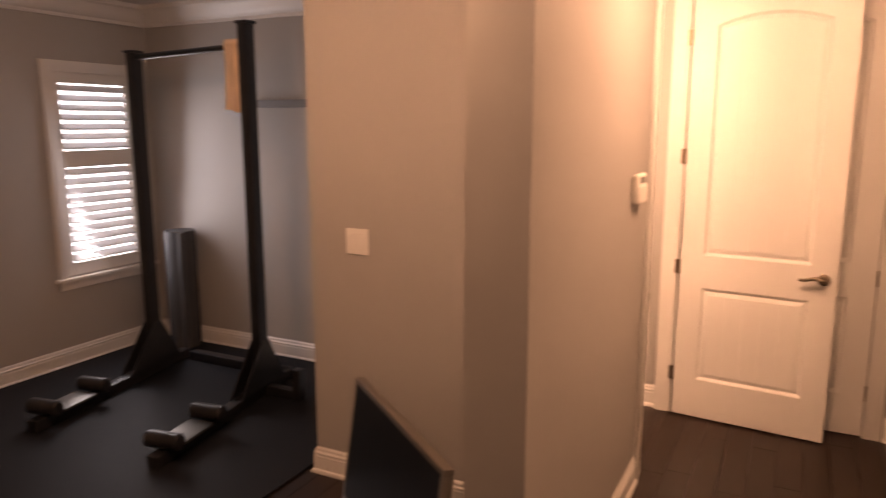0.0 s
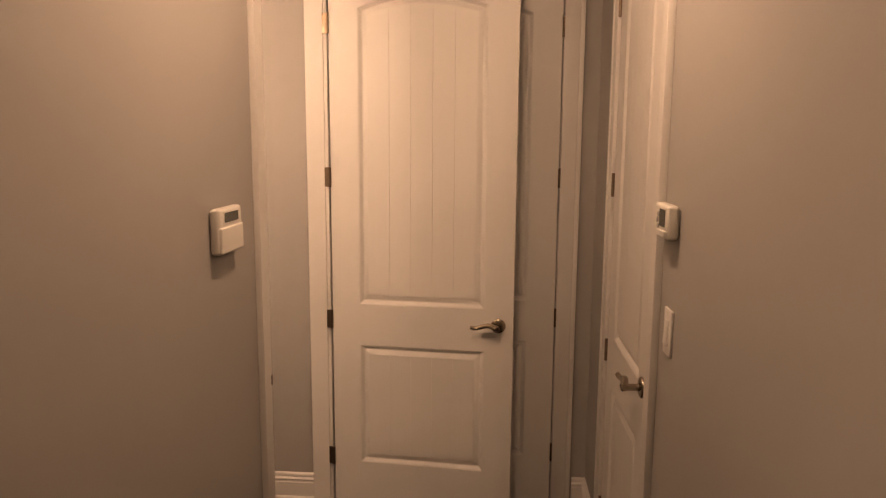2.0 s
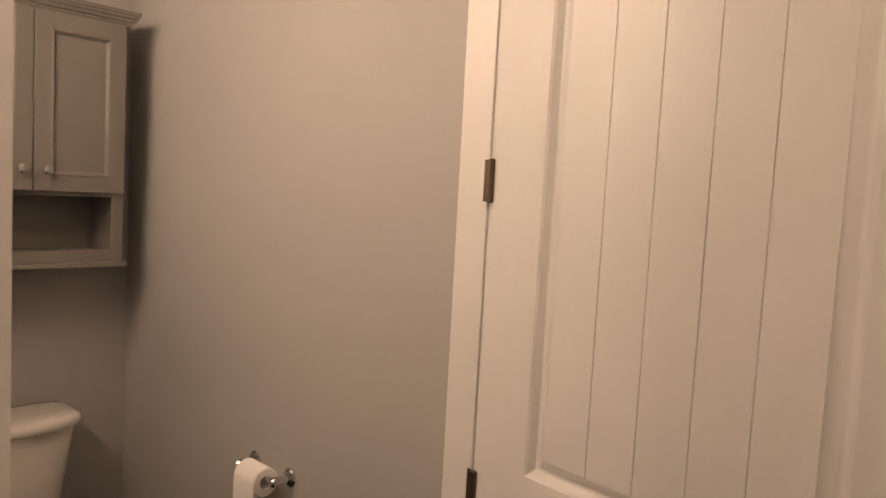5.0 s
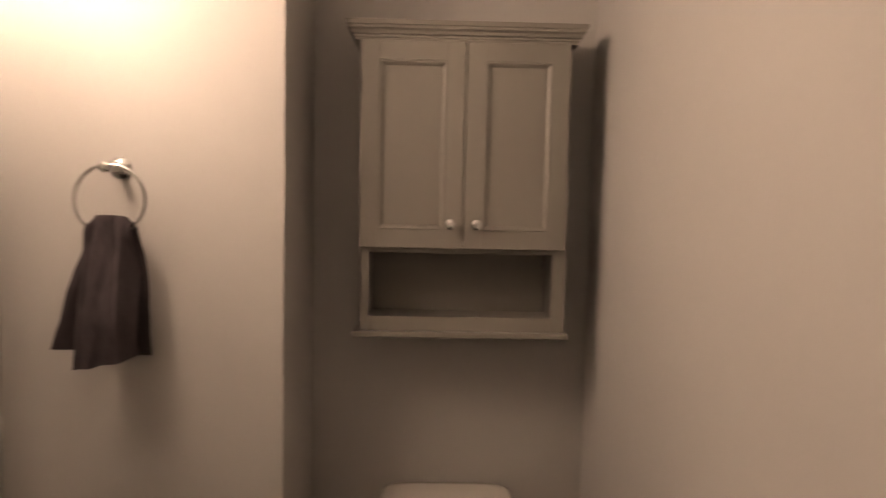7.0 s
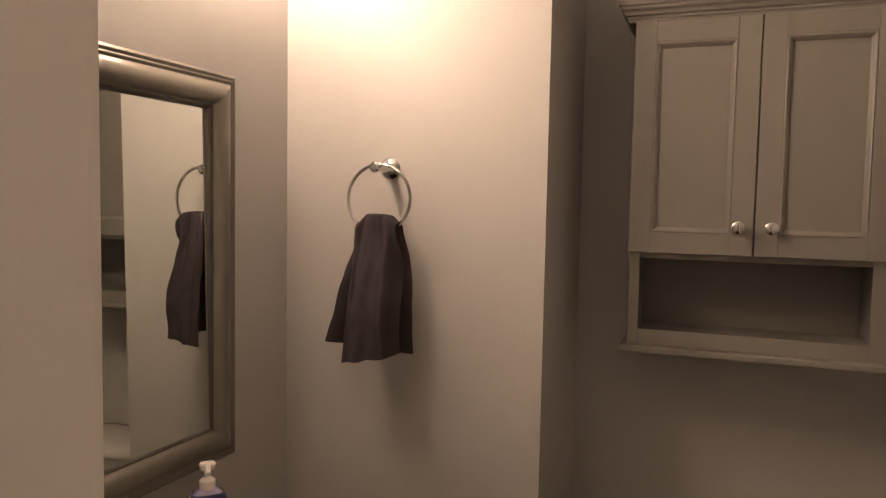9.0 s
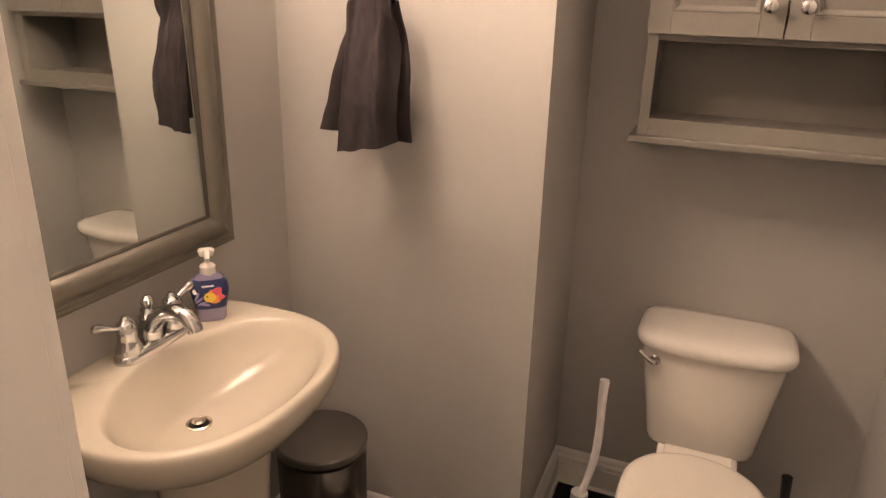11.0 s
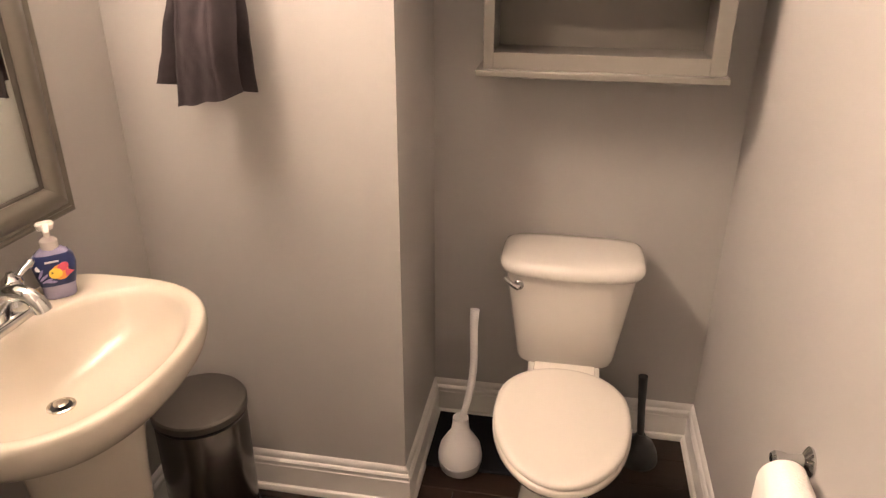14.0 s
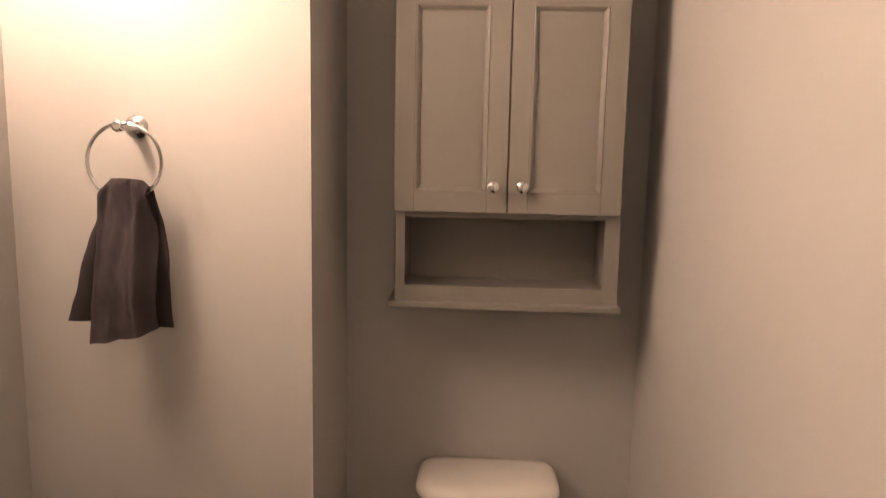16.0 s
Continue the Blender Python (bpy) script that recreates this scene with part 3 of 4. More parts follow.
part("ledge", box((0, CL - 0.018, 1.206), (0.236, CR + 0.016, 1.223), 0.005, 3), M_CAB, cab)
CRN = [(0.0, 0.0), (0.020, 0.0), (0.021, 0.006), (0.024, 0.009), (0.024, 0.014), (0.030, 0.017), (0.033, 0.025), (0.039, 0.030), (0.040, 0.037), (0.043, 0.039), (0.044, 0.051), (0.0, 0.051)]


def cr_ring(o, u):
    z = 2.022 + u
    return [(0.0, CL - o, z), (0.208 + o, CL - o, z), (0.208 + o, CR + o, z), (0.0, CR + o, z)]


part("crown", loft([cr_ring(o, u) for o, u in CRN]), M_CAB, cab, angle=25)


def cab_door(y0, y1, knob_y):
    z0, z1, f0 = 1.458, 2.021, 0.2135
    d = part("door", box((f0, y0, z0), (f0 + 0.010, y1, z1), 0.001, 1), M_CAB, cab)
    w = 0.0505
    f1 = f0 + 0.020
    for n, lo, hi in (("stile", (y0, z0), (y0 + w, z1)), ("stile", (y1 - w, z0), (y1, z1)), ("rail", (y0 + w, z0), (y1 - w, z0 + w)), ("rail", (y0 + w, z1 - w), (y1 - w, z1))):
        part(n, box((f0 + 0.010, lo[0], lo[1]), (f1, hi[0], hi[1]), 0.0012, 1), M_CAB, d)
    rings = []
    for i, dep in ((0, f1 - 0.001), (0.003, f1 + 0.001), (0.007, f1 - 0.001), (0.014, f0 + 0.0115)):
        a, b, c, e = y0 + w + i, y1 - w - i, z0 + w + i, z1 - w - i
        rings.append([(dep, a, c), (dep, b, c), (dep, b, e), (dep, a, e)])
    part("bead", loft(rings, False, False), M_CAB, d, angle=20)
    rot = Matrix.Rotation(radians(90), 4, "Y")
    k = part("knob", lathe([(0.008, 0), (0.006, 0.004), (0.0055, 0.012), (0.012, 0.017), (0.0155, 0.022), (0.0145, 0.028), (0.009, 0.031)], 20, (f1, knob_y, 1.526), rot), M_CHROME, d, "polished chrome knob")


cab_door(CL - 0.002, CM - 0.0015, CM - 0.036)
cab_door(CM + 0.0015, CR + 0.002, CM + 0.036)


# toilet
toi = thing("toilet", "white ceramic two piece toilet with closed seat", "toilet", (XB, 2.199, 0))


def tank_ring(hw, x0, x1, z, bow=0.018, n=40, ex=5.0):
    """A rounded rectangle whose front bows outwards."""
    r = []
    for i in range(n):
        a = 2 * math.pi * i / n
        c, s = math.cos(a), math.sin(a)
        u = math.copysign(abs(c) ** (2 / ex), c)
        v = math.copysign(abs(s) ** (2 / ex), s)
        x = (x0 + x1) / 2 + (x1 - x0) / 2 * u
        if u > 0:
            x += bow * (1 - v * v) * u
        r.append((x, hw * v, z))
    return r


part("tank", loft([tank_ring(0.125, 0.03, 0.16, 0.354), tank_ring(0.140, 0.018, 0.185, 0.361), tank_ring(0.146, 0.014, 0.192, 0.380), tank_ring(0.172, 0.012, 0.205, 0.567), tank_ring(0.186, 0.012, 0.212, 0.663)]), M_TOILET, toi, angle=50)
part("tank_lid", loft([tank_ring(0.188, 0.008, 0.214, 0.659), tank_ring(0.198, 0.006, 0.226, 0.665, 0.022), tank_ring(0.202, 0.005, 0.230, 0.677, 0.022), tank_ring(0.202, 0.005, 0.230, 0.687, 0.022), tank_ring(0.197, 0.008, 0.224, 0.699, 0.022), tank_ring(0.184, 0.018, 0.210, 0.706, 0.020), tank_ring(0.150, 0.05, 0.18, 0.710, 0.012)]), M_TOILET, toi, angle=60)
rotx = Matrix.Rotation(radians(90), 4, "Y")
fl = part("flush_handle", lathe([(0.014, 0), (0.015, 0.006), (0.010, 0.010), (0.008, 0.016)], 18, (0.214, -0.143, 0.630), rotx), M_CHROME, toi, "chrome flush lever")
part("lever", tube([(0.232, -0.143, 0.630), (0.236, -0.157, 0.636), (0.234, -0.170, 0.646), (0.230, -0.182, 0.655)], [0.010, 0.0075, 0.0065, 0.006], 12), M_CHROME, fl)


def egg(k, x_back, x_front, hw, z, n=48):
    xm = x_back + (x_front - x_back) * 0.42
    r = []
    for i in range(n):
        a = 2 * math.pi * i / n
        c, s = math.cos(a), math.sin(a)
        x = xm + (x_front - xm) * k * c if c > 0 else xm + (xm - x_back) * k * math.copysign(abs(c) ** 0.75, c)
        r.append((x, hw * k * s, z))
    return r


XBk, XFr = 0.285, 0.760
part("bowl", loft([egg(0.50, 0.20, 0.62, 0.20, 0.0), egg(0.52, 0.20, 0.62, 0.20, 0.03), egg(0.46, 0.20, 0.62, 0.20, 0.10), egg(0.50, 0.18, 0.66, 0.19, 0.18), egg(0.72, 0.20, 0.72, 0.18, 0.27), egg(0.92, 0.24, 0.745, 0.176, 0.34), egg(0.98, 0.25, 0.752, 0.176, 0.372), egg(0.96, 0.25, 0.752, 0.176, 0.380)]), M_TOILET, toi, angle=60)
part("tank_shelf", loft([tank_ring(0.085, 0.03, 0.34, 0.29, 0.0), tank_ring(0.100, 0.02, 0.345, 0.33, 0.0), tank_ring(0.104, 0.02, 0.345, 0.357, 0.0), tank_ring(0.098, 0.025, 0.34, 0.363, 0.0)]), M_TOILET, toi, angle=50)
part("seat_ring", loft([egg(0.97, XBk, XFr, 0.176, 0.380), egg(1.0, XBk, XFr, 0.176, 0.384), egg(1.0, XBk, XFr, 0.176, 0.396), egg(0.985, XBk, XFr, 0.176, 0.399)]), M_SEAT, toi, angle=60)
part("seat_lid", loft([egg(0.965, XBk, XFr - 0.002, 0.175, 0.4005), egg(0.99, XBk, XFr - 0.002, 0.175, 0.403), egg(0.99, XBk, XFr - 0.002, 0.175, 0.411), egg(0.965, XBk, XFr - 0.002, 0.175, 0.416), egg(0.90, XBk, XFr - 0.002, 0.175, 0.4185), egg(0.5, XBk, XFr, 0.175, 0.421)]), M_SEAT, toi, angle=60)
part("hinge_block", box((0.262, -0.085, 0.364), (0.305, 0.085, 0.414), 0.005, 2), M_SEAT, toi)
for dy in (-0.11, 0.11):
    part("tank_bolt", tube([(0.10, dy, 0.330), (0.10, dy, 0.368)], 0.010, 12), M_BLACK, toi)
part("gasket", tube([(0.10, 0, 0.34), (0.10, 0, 0.372)], 0.045, 20), M_BLACK, toi)
part("supply_nut", tube([(0.075, -0.118, 0.318), (0.075, -0.118, 0.366)], 0.015, 14), M_BLACK, toi)

# toilet brush in its holder
br = thing("toilet_brush", "white toilet brush standing in a bulb holder", "toilet brush", (-1.520, 1.905, 0.0))
part("holder", lathe([(0.050, 0.0), (0.058, 0.006), (0.066, 0.035), (0.068, 0.055), (0.062, 0.085), (0.045, 0.115), (0.030, 0.138), (0.025, 0.165), (0.024, 0.190), (0.020, 0.190)], 32), M_BRUSHW, br)
part("base_ring", lathe([(0.054, 0.0), (0.061, 0.004), (0.0672, 0.030), (0.0682, 0.034), (0.067, 0.036)], 32), M_GREYP, br, "grey lower bowl of the holder")
hp, hr = [], []
for i in range(15):
    s = i / 14
    hp.append((-0.004 - 0.068 * s, 0.004 + 0.034 * s + 0.012 * math.sin(s * 4.4), 0.185 + 0.342 * s))
    hr.append(0.0085 + 0.0055 * s + 0.001 * math.sin(6 * s))
part("handle", tube(hp, hr, 14), M_BRUSHW, br)

# plunger
pl = thing("plunger", "black rubber plunger with a short dark handle", "plunger", (-1.655, 2.455, 0.0))
part("cup", lathe([(0.060, 0.0), (0.062, 0.008), (0.055, 0.040), (0.040, 0.070), (0.020, 0.085), (0.014, 0.10)], 28), M_BLACK, pl)
part("handle", tube([(0, 0, 0.09), (-0.012, -0.008, 0.20), (-0.02, -0.014, 0.30)], [0.011, 0.012, 0.0145], 14), M_BLACK, pl)

# pedal bin
pb = thing("pedal_bin", "round brushed steel pedal bin beside the sink", "bin", (-1.180, 1.262, 0.0), 66)
part("base", lathe([(0.1233, 0.0), (0.1254, 0.004), (0.1254, 0.022), (0.1212, 0.026)], 40), M_BLACK, pb)
part("body", lathe([(0.1181, 0.024), (0.1181, 0.385), (0.1149, 0.390)], 48), M_STEEL, pb)
part("rim", lathe([(0.1186, 0.383), (0.1207, 0.386), (0.1207, 0.392), (0.1170, 0.394)], 48), M_BLACK, pb)
part("lid", lathe([(0.1191, 0.394), (0.1228, 0.396), (0.1228, 0.414), (0.1191, 0.419), (0.1045, 0.4205), (0.04, 0.422)], 48), M_BINLID, pb, "domed dull steel lid")
part("pedal", box((0.105, -0.034, 0.006), (0.182, 0.034, 0.015), 0.004, 2), M_BLACK, pb)
part("hinge_cover", box((-0.130, -0.03, 0.375), (-0.108, 0.03, 0.41), 0.004, 2), M_BLACK, pb)

# pedestal sink
SX = -0.745
sink = thing("pedestal_sink", "cream ceramic pedestal sink with oval bowl", "sink", (SX, YM + 0.029, 0))


def dee(s, z, sy=1.0, a=0.288, y_mid=0.150, front=0.256, back=0.175, n=72):
    r = []
    for i in range(n):
        t = 2 * math.pi * i / n
        c, q = math.cos(t), math.sin(t)
        ex = 2.45 if q > 0 else 5.0
        u = math.copysign(abs(c) ** (2 / ex), c)
        v = math.copysign(abs(q) ** (2 / ex), q)
        y = y_mid + (front * s if v > 0 else back * (1.0 if s > 0.8 else s / 0.8)) * v
        r.append((a * s * u, max(y, -0.026), z))
    return r


def oval(a, b, y, z, n=72):
    return [(a * math.cos(2 * math.pi * i / n), y + b * math.sin(2 * math.pi * i / n), z) for i in range(n)]


RZ = 0.857
rings = [dee(0.30, 0.690), dee(0.50, 0.714), dee(0.68, 0.738), dee(0.82, 0.759), dee(0.91, 0.779), dee(0.965, 0.800), dee(0.992, 0.819), dee(1.0, 0.832), dee(0.997, 0.845), dee(0.988, 0.853), dee(0.975, RZ - 0.001), dee(0.960, RZ),
         oval(0.253, 0.168, 0.220, RZ - 0.001), oval(0.247, 0.162, 0.220, RZ - 0.005), oval(0.238, 0.154, 0.219, RZ - 0.016), oval(0.218, 0.138, 0.213, RZ - 0.046), oval(0.176, 0.107, 0.199, RZ - 0.082),
         oval(0.130, 0.079, 0.186, RZ - 0.106), oval(0.072, 0.047, 0.172, RZ - 0.118), oval(0.024, 0.024, 0.162, RZ - 0.122)]
part("basin", loft(rings, True, True), M_CERAMIC, sink, angle=70)
# flat black disc paints the shade of the open drain below the stopper
part("drain_shade_disc", lathe([(0.0, 0.0), (0.0192, 0.0), (0.0192, 0.0006), (0.0, 0.0006)], 24, (0.015, 0.162, RZ - 0.121)), M_BLACK, sink)
dr = part("drain", lathe([(0.0255, -0.002), (0.0255, 0.001), (0.022, 0.0025), (0.0195, 0.000), (0.0195, -0.004)], 28, (0.015, 0.162, RZ - 0.120)), M_NICKEL, sink, "metal drain ring with pop-up stopper")
part("stopper", lathe([(0.005, -0.004), (0.013, 0.004), (0.0135, 0.007), (0.009, 0.0105)], 24, (0.015, 0.162, RZ - 0.121)), M_NICKEL, dr, "domed metal pop-up stopper")
PED = [(0.114, 0.100, 0.0), (0.114, 0.100, 0.02), (0.102, 0.090, 0.05), (0.094, 0.084, 0.18), (0.094, 0.084, 0.40), (0.100, 0.092, 0.56), (0.112, 0.104, 0.70)]


def ped_ring(a, b, z, n=48):
    r = []
    for i in range(n):
        t = 2 * math.pi * i / n
        c, q = math.cos(t), math.sin(t)
        r.append((a * math.copysign(abs(c) ** 0.7, c), 0.175 + b * math.copysign(abs(q) ** 0.7, q), z))
    return r


part("pedestal", loft([ped_ring(*p) for p in PED]), M_CERAMIC, sink, angle=60)
part("valve_cap", lathe([(0.019, 0), (0.019, 0.012), (0.015, 0.018)], 20, (0.15, -0.029, 0.505), Matrix.Rotation(radians(-90), 4, "X")), M_WHITE, sink, "white plastic valve cap")
part("shutoff_valve", lathe([(0.020, 0), (0.020, 0.012), (0.009, 0.016), (0.009, 0.05), (0.016, 0.054), (0.016, 0.075)], 18, (0.15, -0.029, 0.44), Matrix.Rotation(radians(-90), 4, "X")), M_WHITE, sink)

# faucet
FX = -0.775
fa = thing("faucet", "chrome two handle centreset faucet on the sink", "faucet", (FX, YM + 0.055, RZ))


def stadium(hx, hy, z, n=40):
    r = []
    for i in range(n):
        t = 2 * math.pi * i / n
        r.append((math.copysign(hx, math.cos(t)) + hy * math.cos(t), hy * math.sin(t), z))
    return r


part("base_plate", loft([stadium(0.052, 0.027, 0.0), stadium(0.052, 0.027, 0.008), stadium(0.051, 0.024, 0.013), stadium(0.050, 0.018, 0.016)]), M_CHROME, fa, angle=50)
for s in (-1, 1):
    v = part("valve", lathe([(0.023, 0.012), (0.0235, 0.022), (0.019, 0.034), (0.0165, 0.044), (0.0175, 0.050), (0.016, 0.056), (0.0185, 0.062), (0.0165, 0.070), (0.009, 0.076), (0.006, 0.082), (0.003, 0.083)], 24, (s * 0.0515, 0, 0)), M_CHROME, fa)
    q = 1.0 if s > 0 else 0.86
    f, up = (0.0, 0.0) if s > 0 else (0.016, 0.000)
    part("lever", tube([(s * 0.058, 0, 0.064), (s * 0.075 * q, f * 0.35 - 0.002, 0.069 + up * 0.3), (s * 0.092 * q, f * 0.68 - 0.004, 0.077 + up * 0.7), (s * 0.103 * q, f * 0.88 - 0.005, 0.081 + up * 0.9), (s * 0.110 * q, f - 0.006, 0.083 + up), (s * 0.113 * q, f * 1.04 - 0.006, 0.084 + up)], [0.0065, 0.005, 0.0062, 0.0085, 0.0070, 0.002], 12), M_CHROME, v)
part("centre_post", lathe([(0.021, 0.012), (0.020, 0.040), (0.016, 0.052), (0.018, 0.060), (0.011, 0.066), (0.008, 0.074), (0.0115, 0.084), (0.0105, 0.092), (0.004, 0.097)], 24, (0, -0.004, 0)), M_CHROME, fa)
part("spout", tube([(0, 0.0, 0.040), (0, 0.022, 0.060), (0, 0.046, 0.074), (0, 0.070, 0.079), (0, 0.090, 0.075), (0, 0.104, 0.064), (0, 0.110, 0.054), (0, 0.111, 0.049)], [0.019, 0.0170, 0.0150, 0.0140, 0.0135, 0.0135, 0.0140, 0.0140], 16), M_CHROME, fa)
part("lift_rod", tube([(0, -0.022, 0.012), (0, -0.022, 0.07)], 0.0025, 8), M_CHROME, fa)

fa.scale = (1.2, 1.0, 1.12)

# soap
so = thing("soap_bottle", "clear pump bottle of lilac soap with blue label", "soap bottle", (-0.925, YM + 0.079, RZ), -48)


def bot(hx, hy, z, n=32, ex=3.0):
    r = []
    for i in range(n):
        t = 2 * math.pi * i / n
        c, q = math.cos(t), math.sin(t)
        r.append((hx * math.copysign(abs(c) ** (2 / ex), c), hy * math.copysign(abs(q) ** (2 / ex), q), z))
    return r


BOT = [(0.024, 0.016, 0.0), (0.027, 0.018, 0.004), (0.028, 0.0187, 0.020), (0.0325, 0.0207, 0.043), (0.0355, 0.0218, 0.060), (0.0330, 0.0205, 0.074), (0.0240, 0.0165, 0.085), (0.0140, 0.0125, 0.091)]
part("bottle", loft([bot(*q) for q in BOT]), M_LIQ, so)
lb = part("label", loft([bot(0.0295, 0.0196, 0.026), bot(0.0330, 0.0212, 0.043), bot(0.0360, 0.0223, 0.060), bot(0.0336, 0.0210, 0.074), bot(0.0275, 0.0184, 0.082)], False, False), M_LABEL, so, "dark blue picture label")


def disc(name, r, x, z, lift, material, n=18, sx=1.0, spin=0.0):
    """A flat printed patch on the label's front."""
    m = Matrix.Rotation(radians(-90), 4, "X") @ Matrix.Rotation(radians(spin), 4, "Z") @ Matrix.Diagonal((sx, 1, 1, 1))
    part(name, lathe([(0.0, 0.0), (r, 0.0), (r, 0.0008 + lift), (0.0, 0.0008 + lift)], n, (x, 0.0216, z), m), material, lb)


disc("fish_body", 0.0140, -0.007, 0.051, 0.0, M_ORANGE)
disc("fish_tail", 0.0095, -0.019, 0.049, 0.0002, M_PINK, 3, spin=60)
disc("fish_fin", 0.0070, -0.012, 0.060, 0.0003, M_PINK, 12, 1.5, 30)
disc("fish_face", 0.0095, 0.001, 0.050, 0.0005, M_YELLOW, 16, 1.15)
disc("fish_eye", 0.0016, 0.006, 0.052, 0.0008, M_BLACK, 10)
for lx, lz, sp in ((0.020, 0.046, 35), (0.024, 0.053, 60), (0.016, 0.039, 15), (0.010, 0.036, -10)):
    disc("leaf", 0.0022, lx, lz, 0.0002, M_LILAC, 12, 4.0, sp)
part("name_bar", box((-0.008, 0.0205, 0.070), (0.014, 0.0222, 0.073)), M_LABW, lb)
part("seal", lathe([(0.0, 0.0), (0.005, 0.0), (0.005, 0.0012), (0.0, 0.0012)], 14, (0.026, 0.0180, 0.062), Matrix.Rotation(radians(-70), 4, "X")), M_LABW, lb)
pu = part("pump_collar", lathe([(0.0135, 0.088), (0.0145, 0.091), (0.0145, 0.104), (0.010, 0.108), (0.0055, 0.110), (0.005, 0.124)], 20), M_PUMP, so, "clear pump top")
part("pump_head", loft([bot(0.012, 0.009, 0.124), bot(0.014, 0.010, 0.128), bot(0.015, 0.010, 0.133), bot(0.013, 0.008, 0.136)]), M_PUMP, pu)
part("nozzle", tube([(0, 0.008, 0.131), (0, 0.024, 0.131), (0, 0.032, 0.126)], [0.006, 0.005, 0.0042], 10), M_PUMP, pu)

so.scale = (1.14, 1.1, 1.18)

# towel ring and towel
RY, RZ2 = 1.380, 1.652
tr = thing("towel_ring", "chrome wall mounted towel ring", "towel ring", (XS, RY + 0.016, RZ2 + 0.004))
part("rosette", lathe([(0.026, 0), (0.027, 0.004), (0.022, 0.010), (0.013, 0.014), (0.010, 0.022), (0.010, 0.076), (0.013, 0.080), (0.013, 0.090), (0.008, 0.094)], 28, (0, -0.016, -0.003), rotx), M_CHROME, tr)
part("arm", tube([(0.084, -0.012, -0.003), (0.084, -0.018, -0.003), (0.084, -0.026, -0.003)], [0.008, 0.0075, 0.009], 12), M_CHROME, tr)
RR, RCY, RCZ = 0.081, -0.006, -0.078
part("ring", tube([(0.084 + 0.006 * (1 - math.cos(a)) / 2, RCY + RR * math.sin(a), RCZ + RR * math.cos(a)) for a in (2 * math.pi * i / 48 for i in range(48))], 0.0042, 10, closed=True), M_CHROME, tr)

tw = thing("hand_towel", "dark grey terry hand towel folded over a ring", "towel", (XS + 0.099, 1.391, 0.008))


def cloth(y_top, y_bot, z_top, z_bot, x_off, seed, sag=0.0, nx=30, nz=44, thick=0.005, pinch=(1.0, 0.5), amp=0.012):
    """One hanging layer: gathered at the ring, fanning out below, with folds."""
    rnd = random.Random(seed)
    ph = [rnd.uniform(0, 6.3) for _ in range(4)]
    front, back = [], []
    for j in range(nz + 1):
        v = j / nz
        rf, rb = [], []
        for i in range(nx + 1):
            u = i / nx
            el, er = v ** pinch[0], v ** pinch[1]
            yl = y_top[0] * (1 - el) + y_bot[0] * el
            yr = y_top[1] * (1 - er) + y_bot[1] * er
            y = yl + (yr - yl) * u
            fold = amp * math.sin(u * 9.0 + ph[0]) * (0.35 + 0.65 * (1 - v)) + 0.005 * math.sin(u * 17 + ph[1] + v * 2) * (1 - 0.6 * v)
            z = z_top - (z_top - z_bot) * v - sag * u * v + 0.004 * math.sin(u * 7 + ph[2]) * v
            z += -0.012 * (2 * u - 1) ** 2 * (1 - v)
            x = x_off * (0.5 + 0.5 * v) + fold + 0.008 * math.sin(v * 3.1 + ph[3])
            rf.append((x + thick / 2, y, z))
            rb.append((x - thick / 2, y, z))
        front.append(rf)
        back.append(rb)
    bm = bmesh.new()
    vf = [[bm.verts.new(p) for p in r] for r in front]
    vb = [[bm.verts.new(p) for p in r] for r in back]
    for j in range(nz):
        for i in range(nx):
            bm.faces.new((vf[j][i], vf[j][i + 1], vf[j + 1][i + 1], vf[j + 1][i]))
            bm.faces.new((vb[j][i], vb[j + 1][i], vb[j + 1][i + 1], vb[j][i + 1]))
    for i in range(nx):
        bm.faces.new((vf[0][i], vb[0][i], vb[0][i + 1], vf[0][i + 1]))
        bm.faces.new((vf[nz][i], vf[nz][i + 1], vb[nz][i + 1], vb[nz][i]))
    for j in range(nz):
        bm.faces.new((vf[j][0], vf[j + 1][0], vb[j + 1][0], vb[j][0]))
        bm.faces.new((vf[j][nx], vb[j][nx], vb[j + 1][nx], vf[j + 1][nx]))
    return bm


def smooth_step(a, b, v):
    v = min(1.0, max(0.0, (v - a) / (b - a)))
    return v * v * (3 - 2 * v)


